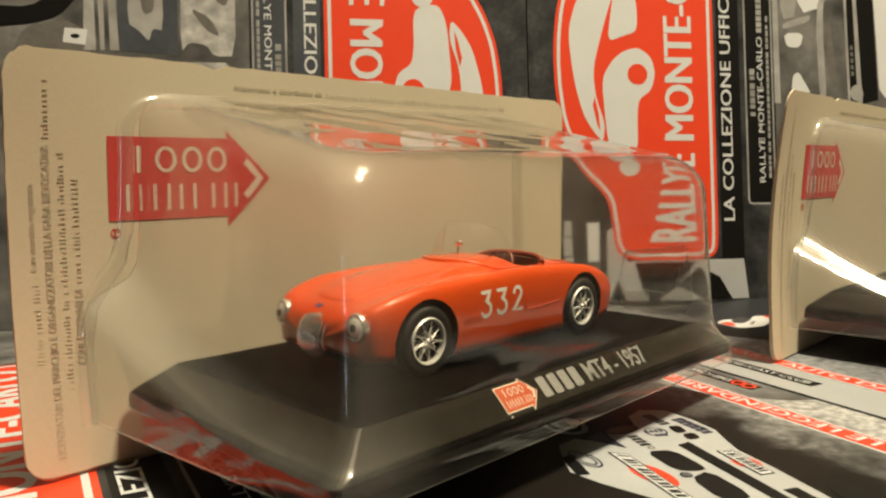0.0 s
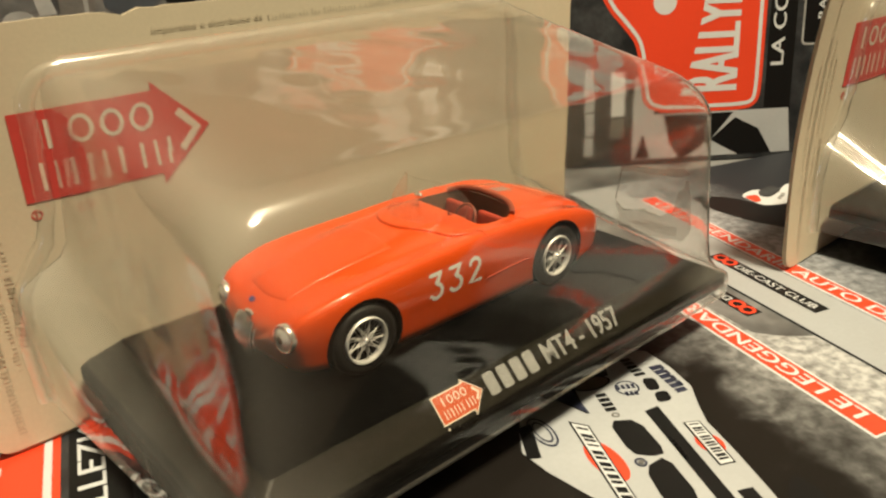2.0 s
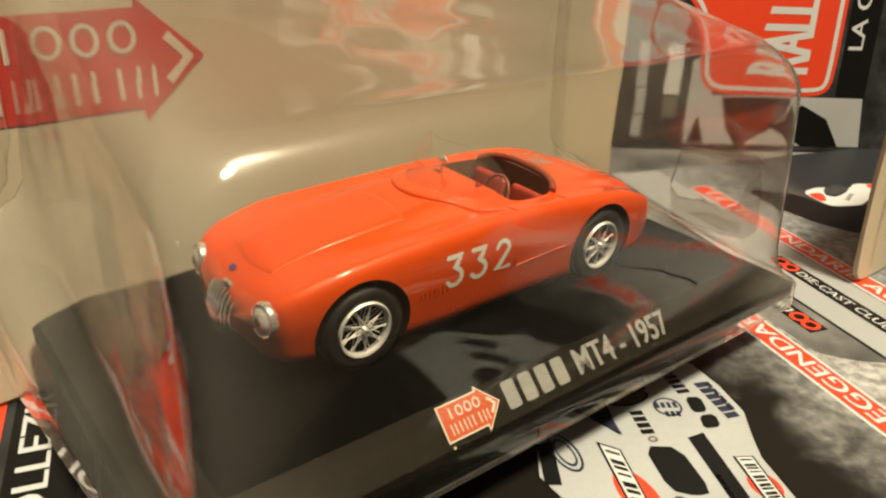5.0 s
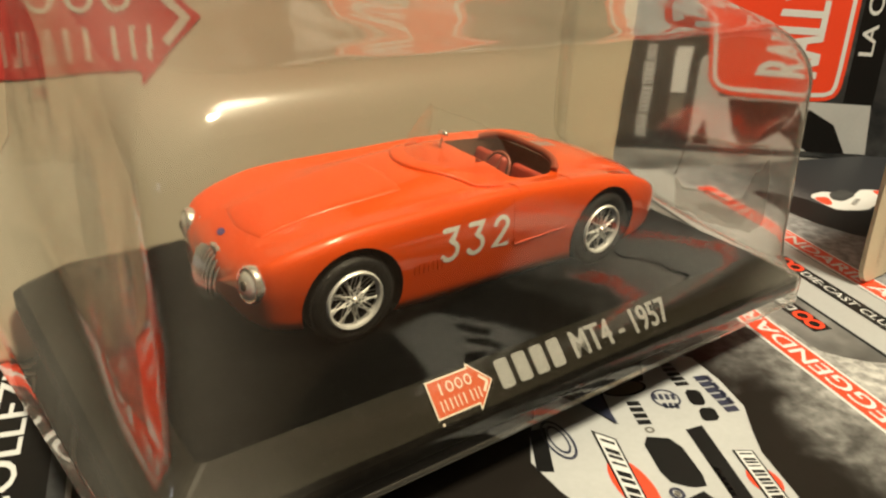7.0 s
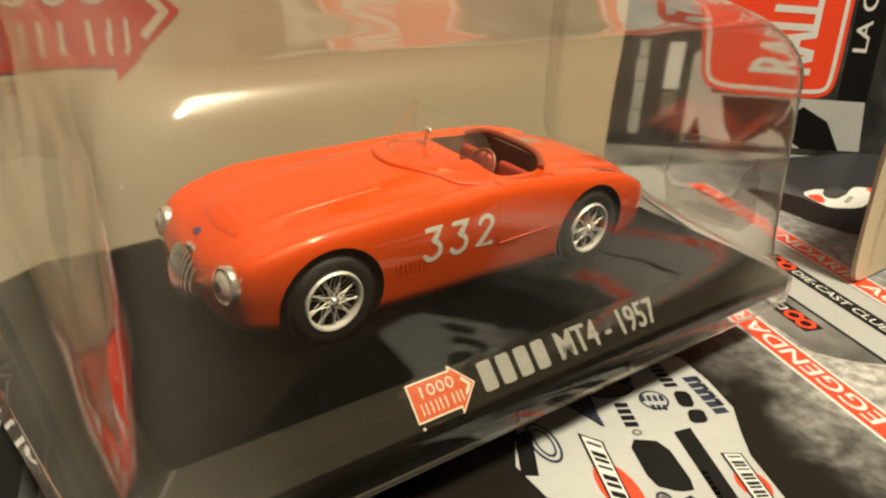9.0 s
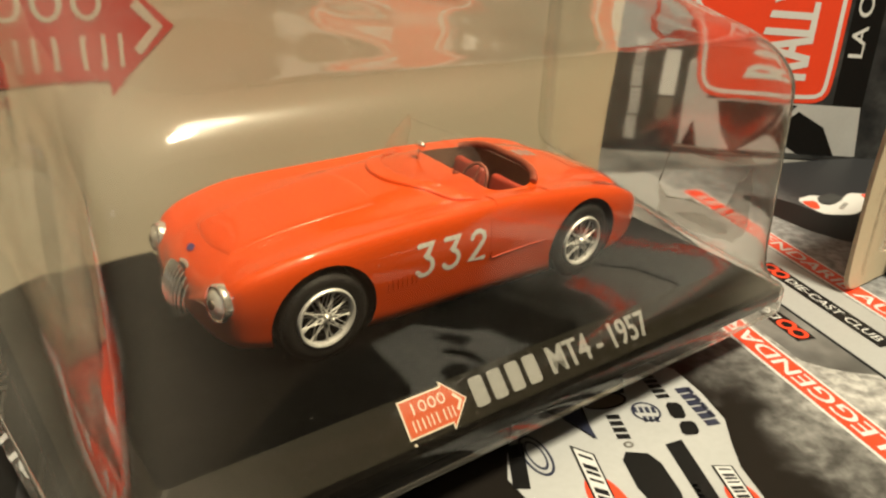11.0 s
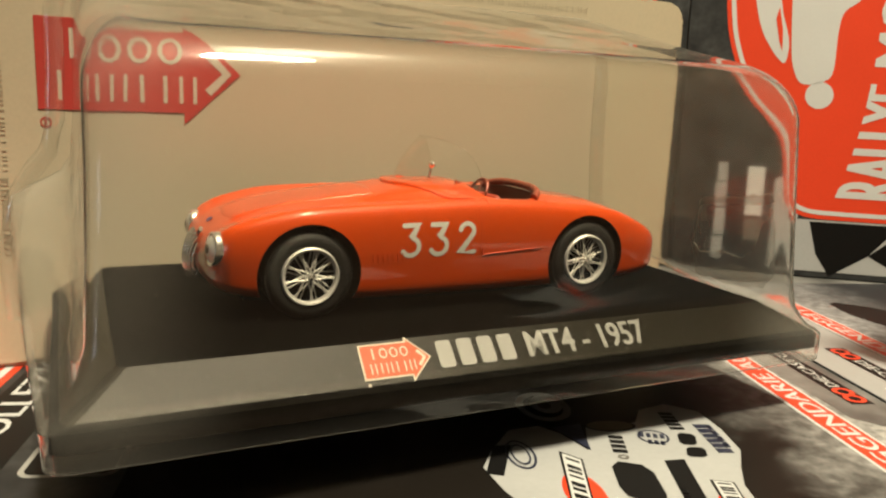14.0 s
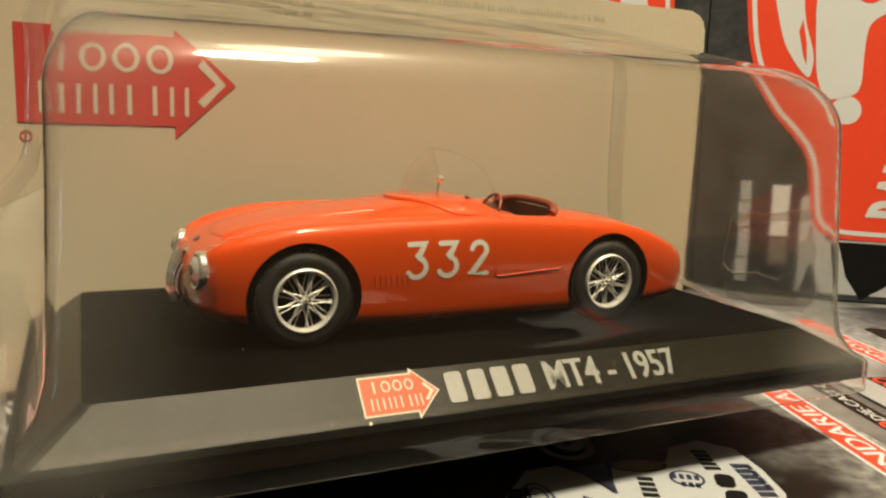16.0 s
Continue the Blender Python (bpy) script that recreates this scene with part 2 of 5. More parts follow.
M = dict(
    paint=material("red_car_paint", (0.66, 0.066, 0.002), 0.5, spec=0.15, coat=1.0, coat_ior=1.65, blotch=0.10, blotch_scale=120, bump=0.02, bump_scale=500),
    # darker copy of the body red: seam and crease shade put into colour
    seam=material("shaded_panel_seam", (0.52, 0.046, 0.004), 0.5),
    arch=material("matt_black_underbody", (0.008, 0.008, 0.008), 0.8, spec=0.1, grain=0.4),
    tyre=material("black_rubber", (0.009, 0.0085, 0.008), 0.6, spec=0.25, grain=0.5, grain_scale=2500, bump=0.4, bump_scale=2500),
    chrome=material("chrome", (0.90, 0.89, 0.86), 0.17, metal=0.88, bump=0.06, bump_scale=900),
    rim=material("silver_rim", (0.60, 0.59, 0.56), 0.5, metal=0.4, bump=0.05),
    lens=material("lamp_glass", (0.86, 0.84, 0.78), 0.33, metal=0.5, bump=0.3, bump_scale=3000),
    cockpit=material("dark_brown_cockpit", (0.15, 0.085, 0.055), 0.6, grain=0.4),
    leather=material("red_seat_leather", (0.40, 0.045, 0.022), 0.45, blotch=0.3, blotch_scale=400, bump=0.2),
    trim=material("brown_cockpit_trim", (0.26, 0.055, 0.028), 0.4, grain=0.3),
    blue=material("blue_enamel", (0.07, 0.05, 0.17), 0.3, grain=0.5, grain_scale=3000),
    white=material("white_decal", (0.25, 0.25, 0.238), 0.5, grain=0.2, grain_scale=2500),
    plinth=material("black_plastic", (0.0018, 0.0017, 0.0015), 0.55, spec=0.010, grain=0.5, grain_scale=2500, blotch=0.4, blotch_scale=90, other=(0.0030, 0.0028, 0.0025), bump=0.04, bump_scale=2500),
    # lighter copy of the base plastic: the bevel's sheen put into its colour
    plinth_bevel=material("bevel_sheen_plastic", (0.013, 0.0110, 0.0070), 0.32, spec=0.13, grain=0.8, grain_scale=3500, blotch=0.6, blotch_scale=120, other=(0.015, 0.0125, 0.008), bump=0.18, bump_scale=4200),
    card=material("grey_cardboard", (0.59, 0.52, 0.39), 0.75, grain=0.10, grain_scale=1500, blotch=0.25, blotch_scale=45, other=(0.53, 0.46, 0.335), bump=0.05, bump_scale=1600),
    card_edge=material("worn_cardboard_edge", (0.66, 0.57, 0.43), 0.9, grain=0.3, grain_scale=900, blotch=0.4, blotch_scale=150, other=(0.48, 0.38, 0.26), bump=0.4),
    card_red=material("red_print_on_card", (0.56, 0.055, 0.045), 0.6, grain=0.12, grain_scale=1600, blotch=0.15, blotch_scale=80),
    card_white=material("pale_print_on_card", (0.66, 0.60, 0.50), 0.65, grain=0.10, grain_scale=1600),
    card_grey=material("grey_print_on_card", (0.50, 0.435, 0.325), 0.7, grain=0.3, grain_scale=2500, blotch=0.8, blotch_scale=250, other=(0.49, 0.43, 0.32)),
    tag_red=material("orange_red_sticker", (0.50, 0.092, 0.032), 0.5, spec=0.25, grain=0.15, grain_scale=2000),
    red=material("red_print", (0.72, 0.060, 0.022), 0.34, grain=0.10, grain_scale=1200, blotch=0.10, blotch_scale=60),
    paper_white=material("white_print", (0.58, 0.61, 0.65), 0.42, grain=0.06, grain_scale=1200, blotch=0.08, blotch_scale=70),
    car_white=material("off_white_print", (0.41, 0.432, 0.465), 0.42, grain=0.10, grain_scale=900, blotch=0.45, blotch_scale=60, other=(0.30, 0.315, 0.345)),
    black=material("black_print", (0.007, 0.007, 0.0075), 0.45, spec=0.14, grain=0.3, grain_scale=900),
    margin=material("pale_grey_print", (0.35, 0.372, 0.405), 0.42, grain=0.10, grain_scale=900, blotch=0.3, blotch_scale=60, other=(0.28, 0.282, 0.29)),
    dim=material("grey_print", (0.15, 0.145, 0.14), 0.4, grain=0.3, grain_scale=900, blotch=0.5, blotch_scale=200),
    cover=material("charcoal_printed_cover", (0.014, 0.0155, 0.019), 0.42, spec=0.2, grain=0.45, grain_scale=420, blotch=0.9, blotch_scale=75, other=(0.072, 0.077, 0.084)),
    mist=material("grey_smoke_print", (0.046, 0.048, 0.052), 0.42, grain=0.30, grain_scale=260, blotch=1.0, blotch_scale=48, other=(0.25, 0.255, 0.265)),
    smoke=photo_print("smoke_photo", (0.009, 0.0075, 0.0065), (0.47, 0.48, 0.50), 0.214, 0.248, 0.036),
    haze=photo_print("pale_road_photo", (0.022, 0.024, 0.030), (0.33, 0.345, 0.38), 0.200, 0.238, 0.024),
    photo=material("grey_photo_print", (0.030, 0.031, 0.034), 0.42, grain=0.35, grain_scale=200, blotch=1.0, blotch_scale=42, other=(0.21, 0.212, 0.215)),
    snow=material("snowy_rock_print", (0.60, 0.61, 0.62), 0.42, grain=0.5, grain_scale=330, blotch=1.0, blotch_scale=130, other=(0.10, 0.105, 0.11)),
    # blue photo tone; also a cover's bluish sheen put into its headline grounds
    slate=material("slate_print_with_sheen", (0.040, 0.049, 0.064), 0.40, grain=0.3, grain_scale=300, blotch=0.8, blotch_scale=50, other=(0.075, 0.086, 0.104)),
    silver=material("silver_grey_print", (0.37, 0.38, 0.39), 0.4, grain=0.2, grain_scale=300, blotch=0.7, blotch_scale=70, other=(0.14, 0.137, 0.13)),
    ink_blue=material("navy_print", (0.022, 0.027, 0.058), 0.4, grain=0.3),
    bronze=material("dark_bronze_print", (0.10, 0.075, 0.05), 0.4, grain=0.4),
    wood=material("brown_table_wood", (0.045, 0.024, 0.012), 0.45, grain=0.5, grain_scale=90, blotch=0.5, blotch_scale=12, bump=0.1),
    plaster=material("warm_wall_plaster", (0.10, 0.08, 0.06), 0.85, grain=0.1, grain_scale=60, blotch=0.2, blotch_scale=2, bump=0.2, bump_scale=80),
    ceiling=material("cream_ceiling_paint", (0.40, 0.36, 0.29), 0.9, grain=0.08, grain_scale=60, blotch=0.1, blotch_scale=2, bump=0.1, bump_scale=80),
    blister=clear_sheet("clear_blister_plastic", 0.03, 1.38, 0.30, 0.0012),
    screen=clear_plastic("clear_windscreen", (0.985, 0.975, 0.955), 0.08, 0.035, 0.02, 0.035, 0.22),
    soft_edge=clear_plastic("soft_clear_edge", (1.0, 0.99, 0.97), 0.14, 0.16, 0.0, 0.08),
    screen_rim=clear_plastic("smoky_screen_rim", (0.88, 0.84, 0.80), 0.2, 0.03, 0.0, 0.03, 0.4),
    smear=clear_plastic("milky_scuffed_plastic", (1.0, 0.98, 0.95), 0.35, 0.01, 0.0, 0.30, 0.10),
    enamel=material("white_enamel", (0.74, 0.72, 0.66), 0.45, grain=0.08, grain_scale=2500),
    dust=material("pale_dust", (0.36, 0.34, 0.30), 0.8, grain=0.3),
)


# ---- building helpers (lengths in millimetres) ----
MM = 0.001


def thing(name, label, category, group="", kind="", at=None):
    ob = new(name)
    ob.empty_display_size = 0.01
    if at is not None:
        ob.matrix_world = at
    return tagged(ob, label, category, group, kind)


def finish(bm, mat, smooth, name):
    me = bpy.data.meshes.new(name)
    bmesh.ops.recalc_face_normals(bm, faces=bm.faces)
    bm.to_mesh(me)
    bm.free()
    me.transform(Matrix.Scale(MM, 4))
    for m in (mat if isinstance(mat, (list, tuple)) else [mat]):
        me.materials.append(m)
    if smooth:
        for p in me.polygons:
            p.use_smooth = True
        me.set_sharp_from_angle(angle=radians(smooth if smooth > 1 else 40))
    return me


def part(name, bm, mat, parent=None, label="", smooth=0):
    ob = new(name, finish(bm, mat, smooth, name))
    ob.parent = parent
    if label:
        ob["label"] = label
    return ob


def pieces(name, bm, mat, parent, label="", smooth=0):
    """Each separate island of the shape becomes an object of its own."""
    left = set(bm.faces)
    while left:
        todo, island = [left.pop()], []
        while todo:
            f = todo.pop()
            island.append(f)
            for v in f.verts:
                for g in v.link_faces:
                    if g in left:
                        left.discard(g)
                        todo.append(g)
        one, seen = bmesh.new(), {}
        for f in island:
            for v in f.verts:
                if v not in seen:
                    seen[v] = one.verts.new(v.co)
            one.faces.new([seen[v] for v in f.verts])
        part(name, one, mat, parent, label, smooth)
    bm.free()


def box(bm, x0, x1, y0, y1, z0, z1, bevel=0.0, seg=2):
    g = bmesh.ops.create_cube(bm, size=1.0, matrix=Matrix.LocRotScale(((x0 + x1) / 2, (y0 + y1) / 2, (z0 + z1) / 2), None, (x1 - x0, y1 - y0, z1 - z0)))
    if bevel:
        edges = list({e for v in g["verts"] for e in v.link_edges})
        bmesh.ops.bevel(bm, geom=edges, offset=bevel, segments=seg, affect="EDGES", profile=0.5)
    return bm


def boxed(*a, **k):
    return box(bmesh.new(), *a, **k)


def poly(bm, pts, z=0.0, thick=0.06):
    """A flat printed shape: an outline in x and y with a little thickness."""
    low, top = [bm.verts.new((x, y, z)) for x, y in pts], [bm.verts.new((x, y, z + thick)) for x, y in pts]
    bm.faces.new(top)
    n = len(pts)
    for i in range(n):
        bm.faces.new((low[i], low[(i + 1) % n], top[(i + 1) % n], top[i]))
    return bm


def softened(pts, rounds=2):
    """The outline with its corners cut round."""
    for _ in range(rounds):
        pts = [(p[0] + (q[0] - p[0]) * t, p[1] + (q[1] - p[1]) * t) for p, q in zip(pts, pts[1:] + pts[:1]) for t in (0.2, 0.8)]
    return pts


def rounded(x0, x1, y0, y1, r, n=6):
    pts = []
    for cx, cy, a0 in ((x1 - r, y1 - r, 0), (x0 + r, y1 - r, 90), (x0 + r, y0 + r, 180), (x1 - r, y0 + r, 270)):
        for i in range(n + 1):
            a = radians(a0 + 90 * i / n)
            pts.append((cx + r * math.cos(a), cy + r * math.sin(a)))
    return pts


def disc(cx, cy, rx, ry=None, n=28):
    ry = ry or rx
    return [(cx + rx * math.cos(2 * math.pi * i / n), cy + ry * math.sin(2 * math.pi * i / n)) for i in range(n)]


def ring(bm, outer, inner, z=0.0, thick=0.06):
    n = len(outer)
    o, i = [bm.verts.new((x, y, z + thick)) for x, y in outer], [bm.verts.new((x, y, z + thick)) for x, y in inner]
    for k in range(n):
        bm.faces.new((o[k], o[(k + 1) % n], i[(k + 1) % n], i[k]))
    return bm


def lathe(bm, profile, n=40, axis="Y"):
    """Turns a profile of (radius, along) round the axis."""
    rows = []
    for k in range(n):
        a = 2 * math.pi * k / n
        c, s = math.cos(a), math.sin(a)
        rows.append([bm.verts.new({"Y": (r * c, d, r * s), "X": (d, r * c, r * s), "Z": (r * c, r * s, d)}[axis]) for r, d in profile])
    for k in range(n):
        p, q = rows[k], rows[(k + 1) % n]
        for j in range(len(profile) - 1):
            bm.faces.new((p[j], p[j + 1], q[j + 1], q[j]))
    return bm


def tube(bm, pts, r, n=8, closed=False):
    rows, count = [], len(pts)
    for k, p in enumerate(pts):
        p = Vector(p)
        a, b = Vector(pts[k - 1] if k or closed else p), Vector(pts[(k + 1) % count] if k < count - 1 or closed else p)
        d = (b - a).normalized()
        side = d.cross(Vector((0.13, 0.21, 0.97))).normalized()
        up = side.cross(d)
        rows.append([bm.verts.new(p + r * (math.cos(2 * math.pi * i / n) * side + math.sin(2 * math.pi * i / n) * up)) for i in range(n)])
    for k in range(count if closed else count - 1):
        p, q = rows[k], rows[(k + 1) % count]
        for i in range(n):
            bm.faces.new((p[i], p[(i + 1) % n], q[(i + 1) % n], q[i]))
    if not closed:
        bm.faces.new(rows[0][::-1])
        bm.faces.new(rows[-1])
    return bm


def spline(xs, ys, x):
    """Smooth interpolation through the pairs (monotone cubic)."""
    if x <= xs[0]:
        return ys[0]
    if x >= xs[-1]:
        return ys[-1]
    k = max(i for i in range(len(xs) - 1) if xs[i] <= x)
    h = [xs[i + 1] - xs[i] for i in range(len(xs) - 1)]
    d = [(ys[i + 1] - ys[i]) / h[i] for i in range(len(h))]

    def slope(i):
        if i == 0:
            return d[0]
        if i == len(xs) - 1:
            return d[-1]
        return 0.0 if d[i - 1] * d[i] <= 0 else 2 * d[i - 1] * d[i] / (d[i - 1] + d[i])

    t = (x - xs[k]) / h[k]
    return ((1 + 2 * t) * (1 - t) ** 2 * ys[k] + t * (1 - t) ** 2 * h[k] * slope(k)
            + t * t * (3 - 2 * t) * ys[k + 1] + t * t * (t - 1) * h[k] * slope(k + 1))


def letters(bm, text, x0, y0, width, height, z=0.0, weight=0.03, thick=0.06, turn=False, bold=0.0):
    """Writing in the built-in font, set to a width and height; weight thickens its uprights. turn: it reads along y, its foot towards +x."""
    cu = bpy.data.curves.new("text", "FONT")
    cu.body, cu.resolution_u, cu.offset = text, 3, bold
    ob = new("text", cu)
    me = bpy.data.meshes.new_from_object(ob.evaluated_get(bpy.context.evaluated_depsgraph_get()))
    bpy.data.objects.remove(ob)
    bpy.data.curves.remove(cu)
    co = np.array([v.co[:] for v in me.vertices])
    lo, hi = co.min(0), co.max(0)
    for k, shift in enumerate((0.0, -weight * height, weight * height) if weight else (0.0,)):
        verts, top = [], z + thick + 0.012 * k
        for v in me.vertices:
            a, b = (v.co.x - lo[0]) / (hi[0] - lo[0]) * width + shift, (v.co.y - lo[1]) / (hi[1] - lo[1]) * height
            verts.append(bm.verts.new((x0 - b, y0 + a, top) if turn else (x0 + a, y0 + b, top)))
        for p in me.polygons:
            bm.faces.new([verts[i] for i in p.vertices])
    bpy.data.meshes.remove(me)
    return bm


def strokes(bm, pattern, x0, y0, width, height, z=0.0, thick=0.06, turn=False):
    """Plain bars in the place of lettering. pattern: one character a bar: | tall bar, = two short bars, o ring, - dash, space."""
    step = width / len(pattern)
    for k, c in enumerate(pattern):
        a0, a1 = x0 + k * step + 0.10 * step, x0 + (k + 1) * step - 0.10 * step
        bars = {"|": [(0.40, 0.62, 0, 1)], "=": [(0.02, 0.22, 0, 1), (0.78, 0.98, 0, 1)], "-": [(0, 1, 0.40, 0.58)]}.get(c, [])
        for f0, f1, g0, g1 in bars:
            xa, xb, ya, yb = a0 + f0 * (a1 - a0), a0 + f1 * (a1 - a0), y0 + g0 * height, y0 + g1 * height
            pts = [(xa, ya), (xb, ya), (xb, yb), (xa, yb)]
            poly(bm, [(x0 - (y - y0), y0 + (x - x0)) for x, y in pts] if turn else pts, z, thick)
        if c == "o":
            cx, cy, r = (a0 + a1) / 2, y0 + height / 2, min(a1 - a0, height) / 2
            ring(bm, disc(cx, cy, r * 1.0, height / 2), disc(cx, cy, r * 0.64, height / 2 * 0.72), z, thick)
    return bm


# ---- room and table ----
def room():
    for name, dims in (("wall_south", (-1700, 1700, -1700, -1650, -750, 1650)), ("wall_north", (-1700, 1700, 1650, 1700, -750, 1650)),
                       ("wall_west", (-1700, -1650, -1650, 1650, -750, 1650)), ("wall_east", (1650, 1700, -1650, 1650, -750, 1650)),
                       ("ceiling", (-1700, 1700, -1700, 1700, 1650, 1700)), ("floor", (-1700, 1700, -1700, 1700, -800, -750))):
        bm = boxed(*dims)
        if name == "wall_west":
            bm = bmesh.new()
            for y0, y1, z0, z1 in ((-1650, -800, -750, 1650), (-300, 1650, -750, 1650), (-800, -300, -750, -100), (-800, -300, 180, 1650)):
                box(bm, -1700, -1650, y0, y1, z0, z1)
        ob = part(name, bm, M["wood"] if name == "floor" else M["ceiling"] if name == "ceiling" else M["plaster"])
        tagged(ob, "brown wooden floor" if name == "floor" else "plain warm plaster surface closing the room", name.split("_")[0], kind="structure")


room()
window = thing("window_1", "small white-framed window in the wall, dusk outside", "window", kind="structure")
bm = bmesh.new()
for y0, y1, z0, z1 in ((-800, -770, -100, 180), (-330, -300, -100, 180), (-770, -330, -100, -70), (-770, -330, 150, 180)):
    box(bm, -1698, -1645, y0, y1, z0, z1, 2.0)
part("window_frame", bm, M["paper_white"], window)
part("pane", boxed(-1690, -1686, -770, -330, -70, 150), M["ink_blue"], window, "dark blue dusk behind the glass")
table = thing("table", "brown wooden table under the printed covers", "table")
part("tabletop", boxed(-420, 620, -420, 520, -30, -1.6, 2.0), M["wood"], table)
for sx in (-380, 560):
    for sy in (-380, 480):
        part("leg", boxed(sx, sx + 40, sy, sy + 40, -750, -30, 2.0), M["wood"], table)

# ---- printed covers: x is across the sheet downwards from its head, y is along the reading direction ----
HIGH, WIDE = 259.0, 196.0


def inset(pts, d):
    """The outline moved inwards by d."""
    out, n = [], len(pts)
    for k in range(n):
        (x0, y0), (x1, y1) = pts[k - 1], pts[(k + 1) % n]
        dx, dy = x1 - x0, y1 - y0
        ln = math.hypot(dx, dy) or 1.0
        out.append((pts[k][0] - dy / ln * d, pts[k][1] + dx / ln * d))
    return out


def plate_outline():
    """The rally plate: a long rounded bar with a round bulge towards the head of the sheet."""
    half = [(86, 107), (86, 60), (86, 26.5), (84.3, 22), (80, 20), (60, 20), (46, 20.2), (40, 22), (37, 26), (36, 34), (35.2, 42), (33.5, 48), (29, 53.5), (23, 60), (17.5, 70), (13.4, 82), (11.6, 96)]
    full = half + [(11.2, 107)] + [(x, 214 - y) for x, y in half[:0:-1]]
    return softened(full[::-1], 2)


def cover(name, label, at, scene_print, thick, ground="black"):
    """One printed sheet; scene_print draws the picture in its lower half."""
    ob = thing(name, label, "printed cover", "printed covers", at=at)
    part("sheet", boxed(0, HIGH, 0, WIDE, -thick, 0, 0.15, 1), M["cover"], ob)
    red, white = bmesh.new(), bmesh.new()
    edge = plate_outline()
    poly(red, edge, 0.0)
    part("plate", red, M["red"], ob, "red rally plate with a white border line")
    ring(white, inset(edge, 1.5), inset(edge, 3.0), 0.08)
    part("plate_border", white, M["paper_white"], ob)
    bm = bmesh.new()
    # white car drawing in the bulge
    poly(bm, softened([(18, 120), (20, 100), (24, 84), (29, 76), (33, 72), (34, 80), (30, 92), (29, 104), (34, 122), (40, 140), (30, 144), (22, 134)], 2), 0.08)
    poly(bm, softened([(33, 100), (38, 108), (43, 112), (50, 114), (56, 110), (58, 103), (56, 95), (50, 91), (49, 84), (49, 69), (44, 66), (38, 66), (35, 73), (34, 84)], 2), 0.08)
    poly(bm, softened([(36, 116), (44, 119), (50, 121), (50, 134), (46, 146), (40, 142), (38, 130)], 2), 0.08)
    poly(bm, disc(45.0, 62.5, 4.6), 0.08)
    pieces("car_drawing", bm, M["paper_white"], ob, "white line drawing of a small car")
    bm = bmesh.new()
    poly(bm, disc(49.6, 102.0, 4.6), 0.16)
    poly(bm, [(29.5, 92), (31.2, 84), (31.6, 77), (30.4, 80), (28.6, 88)], 0.16)
    pieces("lamp_drawing", bm, M["red"], ob)
    # the plate's words, taller towards both ends
    for word, y0, wide in (("RALLYE", 28.5, 38), ("MONTE-CARLO", 73.4, 112)):
        bm = letters(bmesh.new(), word, 0, 0, wide, 13.4, 0, 0.045)
        for v in bm.verts:
            y = y0 + v.co.x
            grow = 1 + 0.70 * (abs(y - 107) / 80) ** 3
            v.co = Vector((75.6 - v.co.y * grow, y, 0.08 + v.co.z))
        part("plate_lettering", bm, M["paper_white"], ob, "white capitals on the red plate")
    part("headline", letters(bmesh.new(), "LA COLLEZIONE UFFICIALE", 94.2, 37, 118, 5.2, 0.0, 0.03, turn=True), M["paper_white"], ob, "white headline on black")
    part("headline_ground", poly(bmesh.new(), [(87.5, 3), (98.5, 3), (98.5, 190), (87.5, 190)], -0.03), M[ground], ob)
    bm = ring(bmesh.new(), rounded(101, 115, 44, 150, 2.2), rounded(101.8, 114.2, 44.8, 149.2, 1.6))
    part("box_line", bm, M["silver"], ob)
    part("box_ground", poly(bmesh.new(), rounded(101.4, 114.6, 44.4, 149.6, 2), -0.03), M[ground], ob)
    bm = bmesh.new()
    for x, y0, y1, h in ((104.6, 84, 104, 2.4), (108.6, 122, 136, 2.6), (112.4, 56, 128, 1.2)):
        y = y0
        while y < y1:
            w = random.uniform(1.6, 3.0)
            poly(bm, [(x - h / 2, y), (x + h / 2, y), (x + h / 2, y + w), (x - h / 2, y + w)])
            y += w + (0.5 if random.random() < 0.85 else 1.6)
    tagged(part("box_lettering", bm, M["silver"], ob, "small grey bars of unreadable lettering"), kind="stuff")
    part("box_title", letters(bmesh.new(), "RALLYE MONTE-CARLO", 110.0, 54, 66, 2.9, 0.0, 0.02, turn=True), M["paper_white"], ob, "small white capitals in the black box")
    # chequered flag and dark corner with pale bars at the foot side
    bm = bmesh.new()
    poly(bm, [(33.5, 2), (100, 2), (98, 19.8), (42, 19.8), (41, 38), (33.5, 33)], -0.02)
    part("flag", bm, M["car_white"], ob, "waving chequered flag print")
    bm = bmesh.new()
    for q in ([(54, 0.6), (66, 8.5), (75, 19.2), (46, 19.2), (49, 8)], [(66, 8.5), (78, 2), (92, 2), (86, 12), (76, 17)], [(34.5, 2.4), (41, 2.4), (38, 12)]):
        poly(bm, q, 0.05)
    pieces("flag_check", bm, M["black"], ob)
    bm, lines = bmesh.new(), bmesh.new()
    for x0, x1, y0, y1 in ((14, 17.6, 4, 12), (14.2, 17.8, 12.6, 22), (13.8, 17.6, 22.6, 31), (14.2, 17.5, 31.5, 38)):
        poly(bm, [(x0, y0), (x1, y0), (x1, y1), (x0, y1)])
        bar_row(lines, (x0 + x1) / 2, y0 + 1.2, 0.0, 1.6, int((y1 - y0) / 1.6), 0.3, (x1 - x0) * 0.7, 0.05)
    pieces("pale_bar", bm, M["car_white"], ob, "pale block of unreadable print")
    tagged(part("small_print", lines, M["dim"], ob), kind="stuff")
    bm = poly(bmesh.new(), [(24.4, 20), (30, 20), (30, 37), (24.4, 37)])
    part("pale_bar", bm, M["paper_white"], ob)
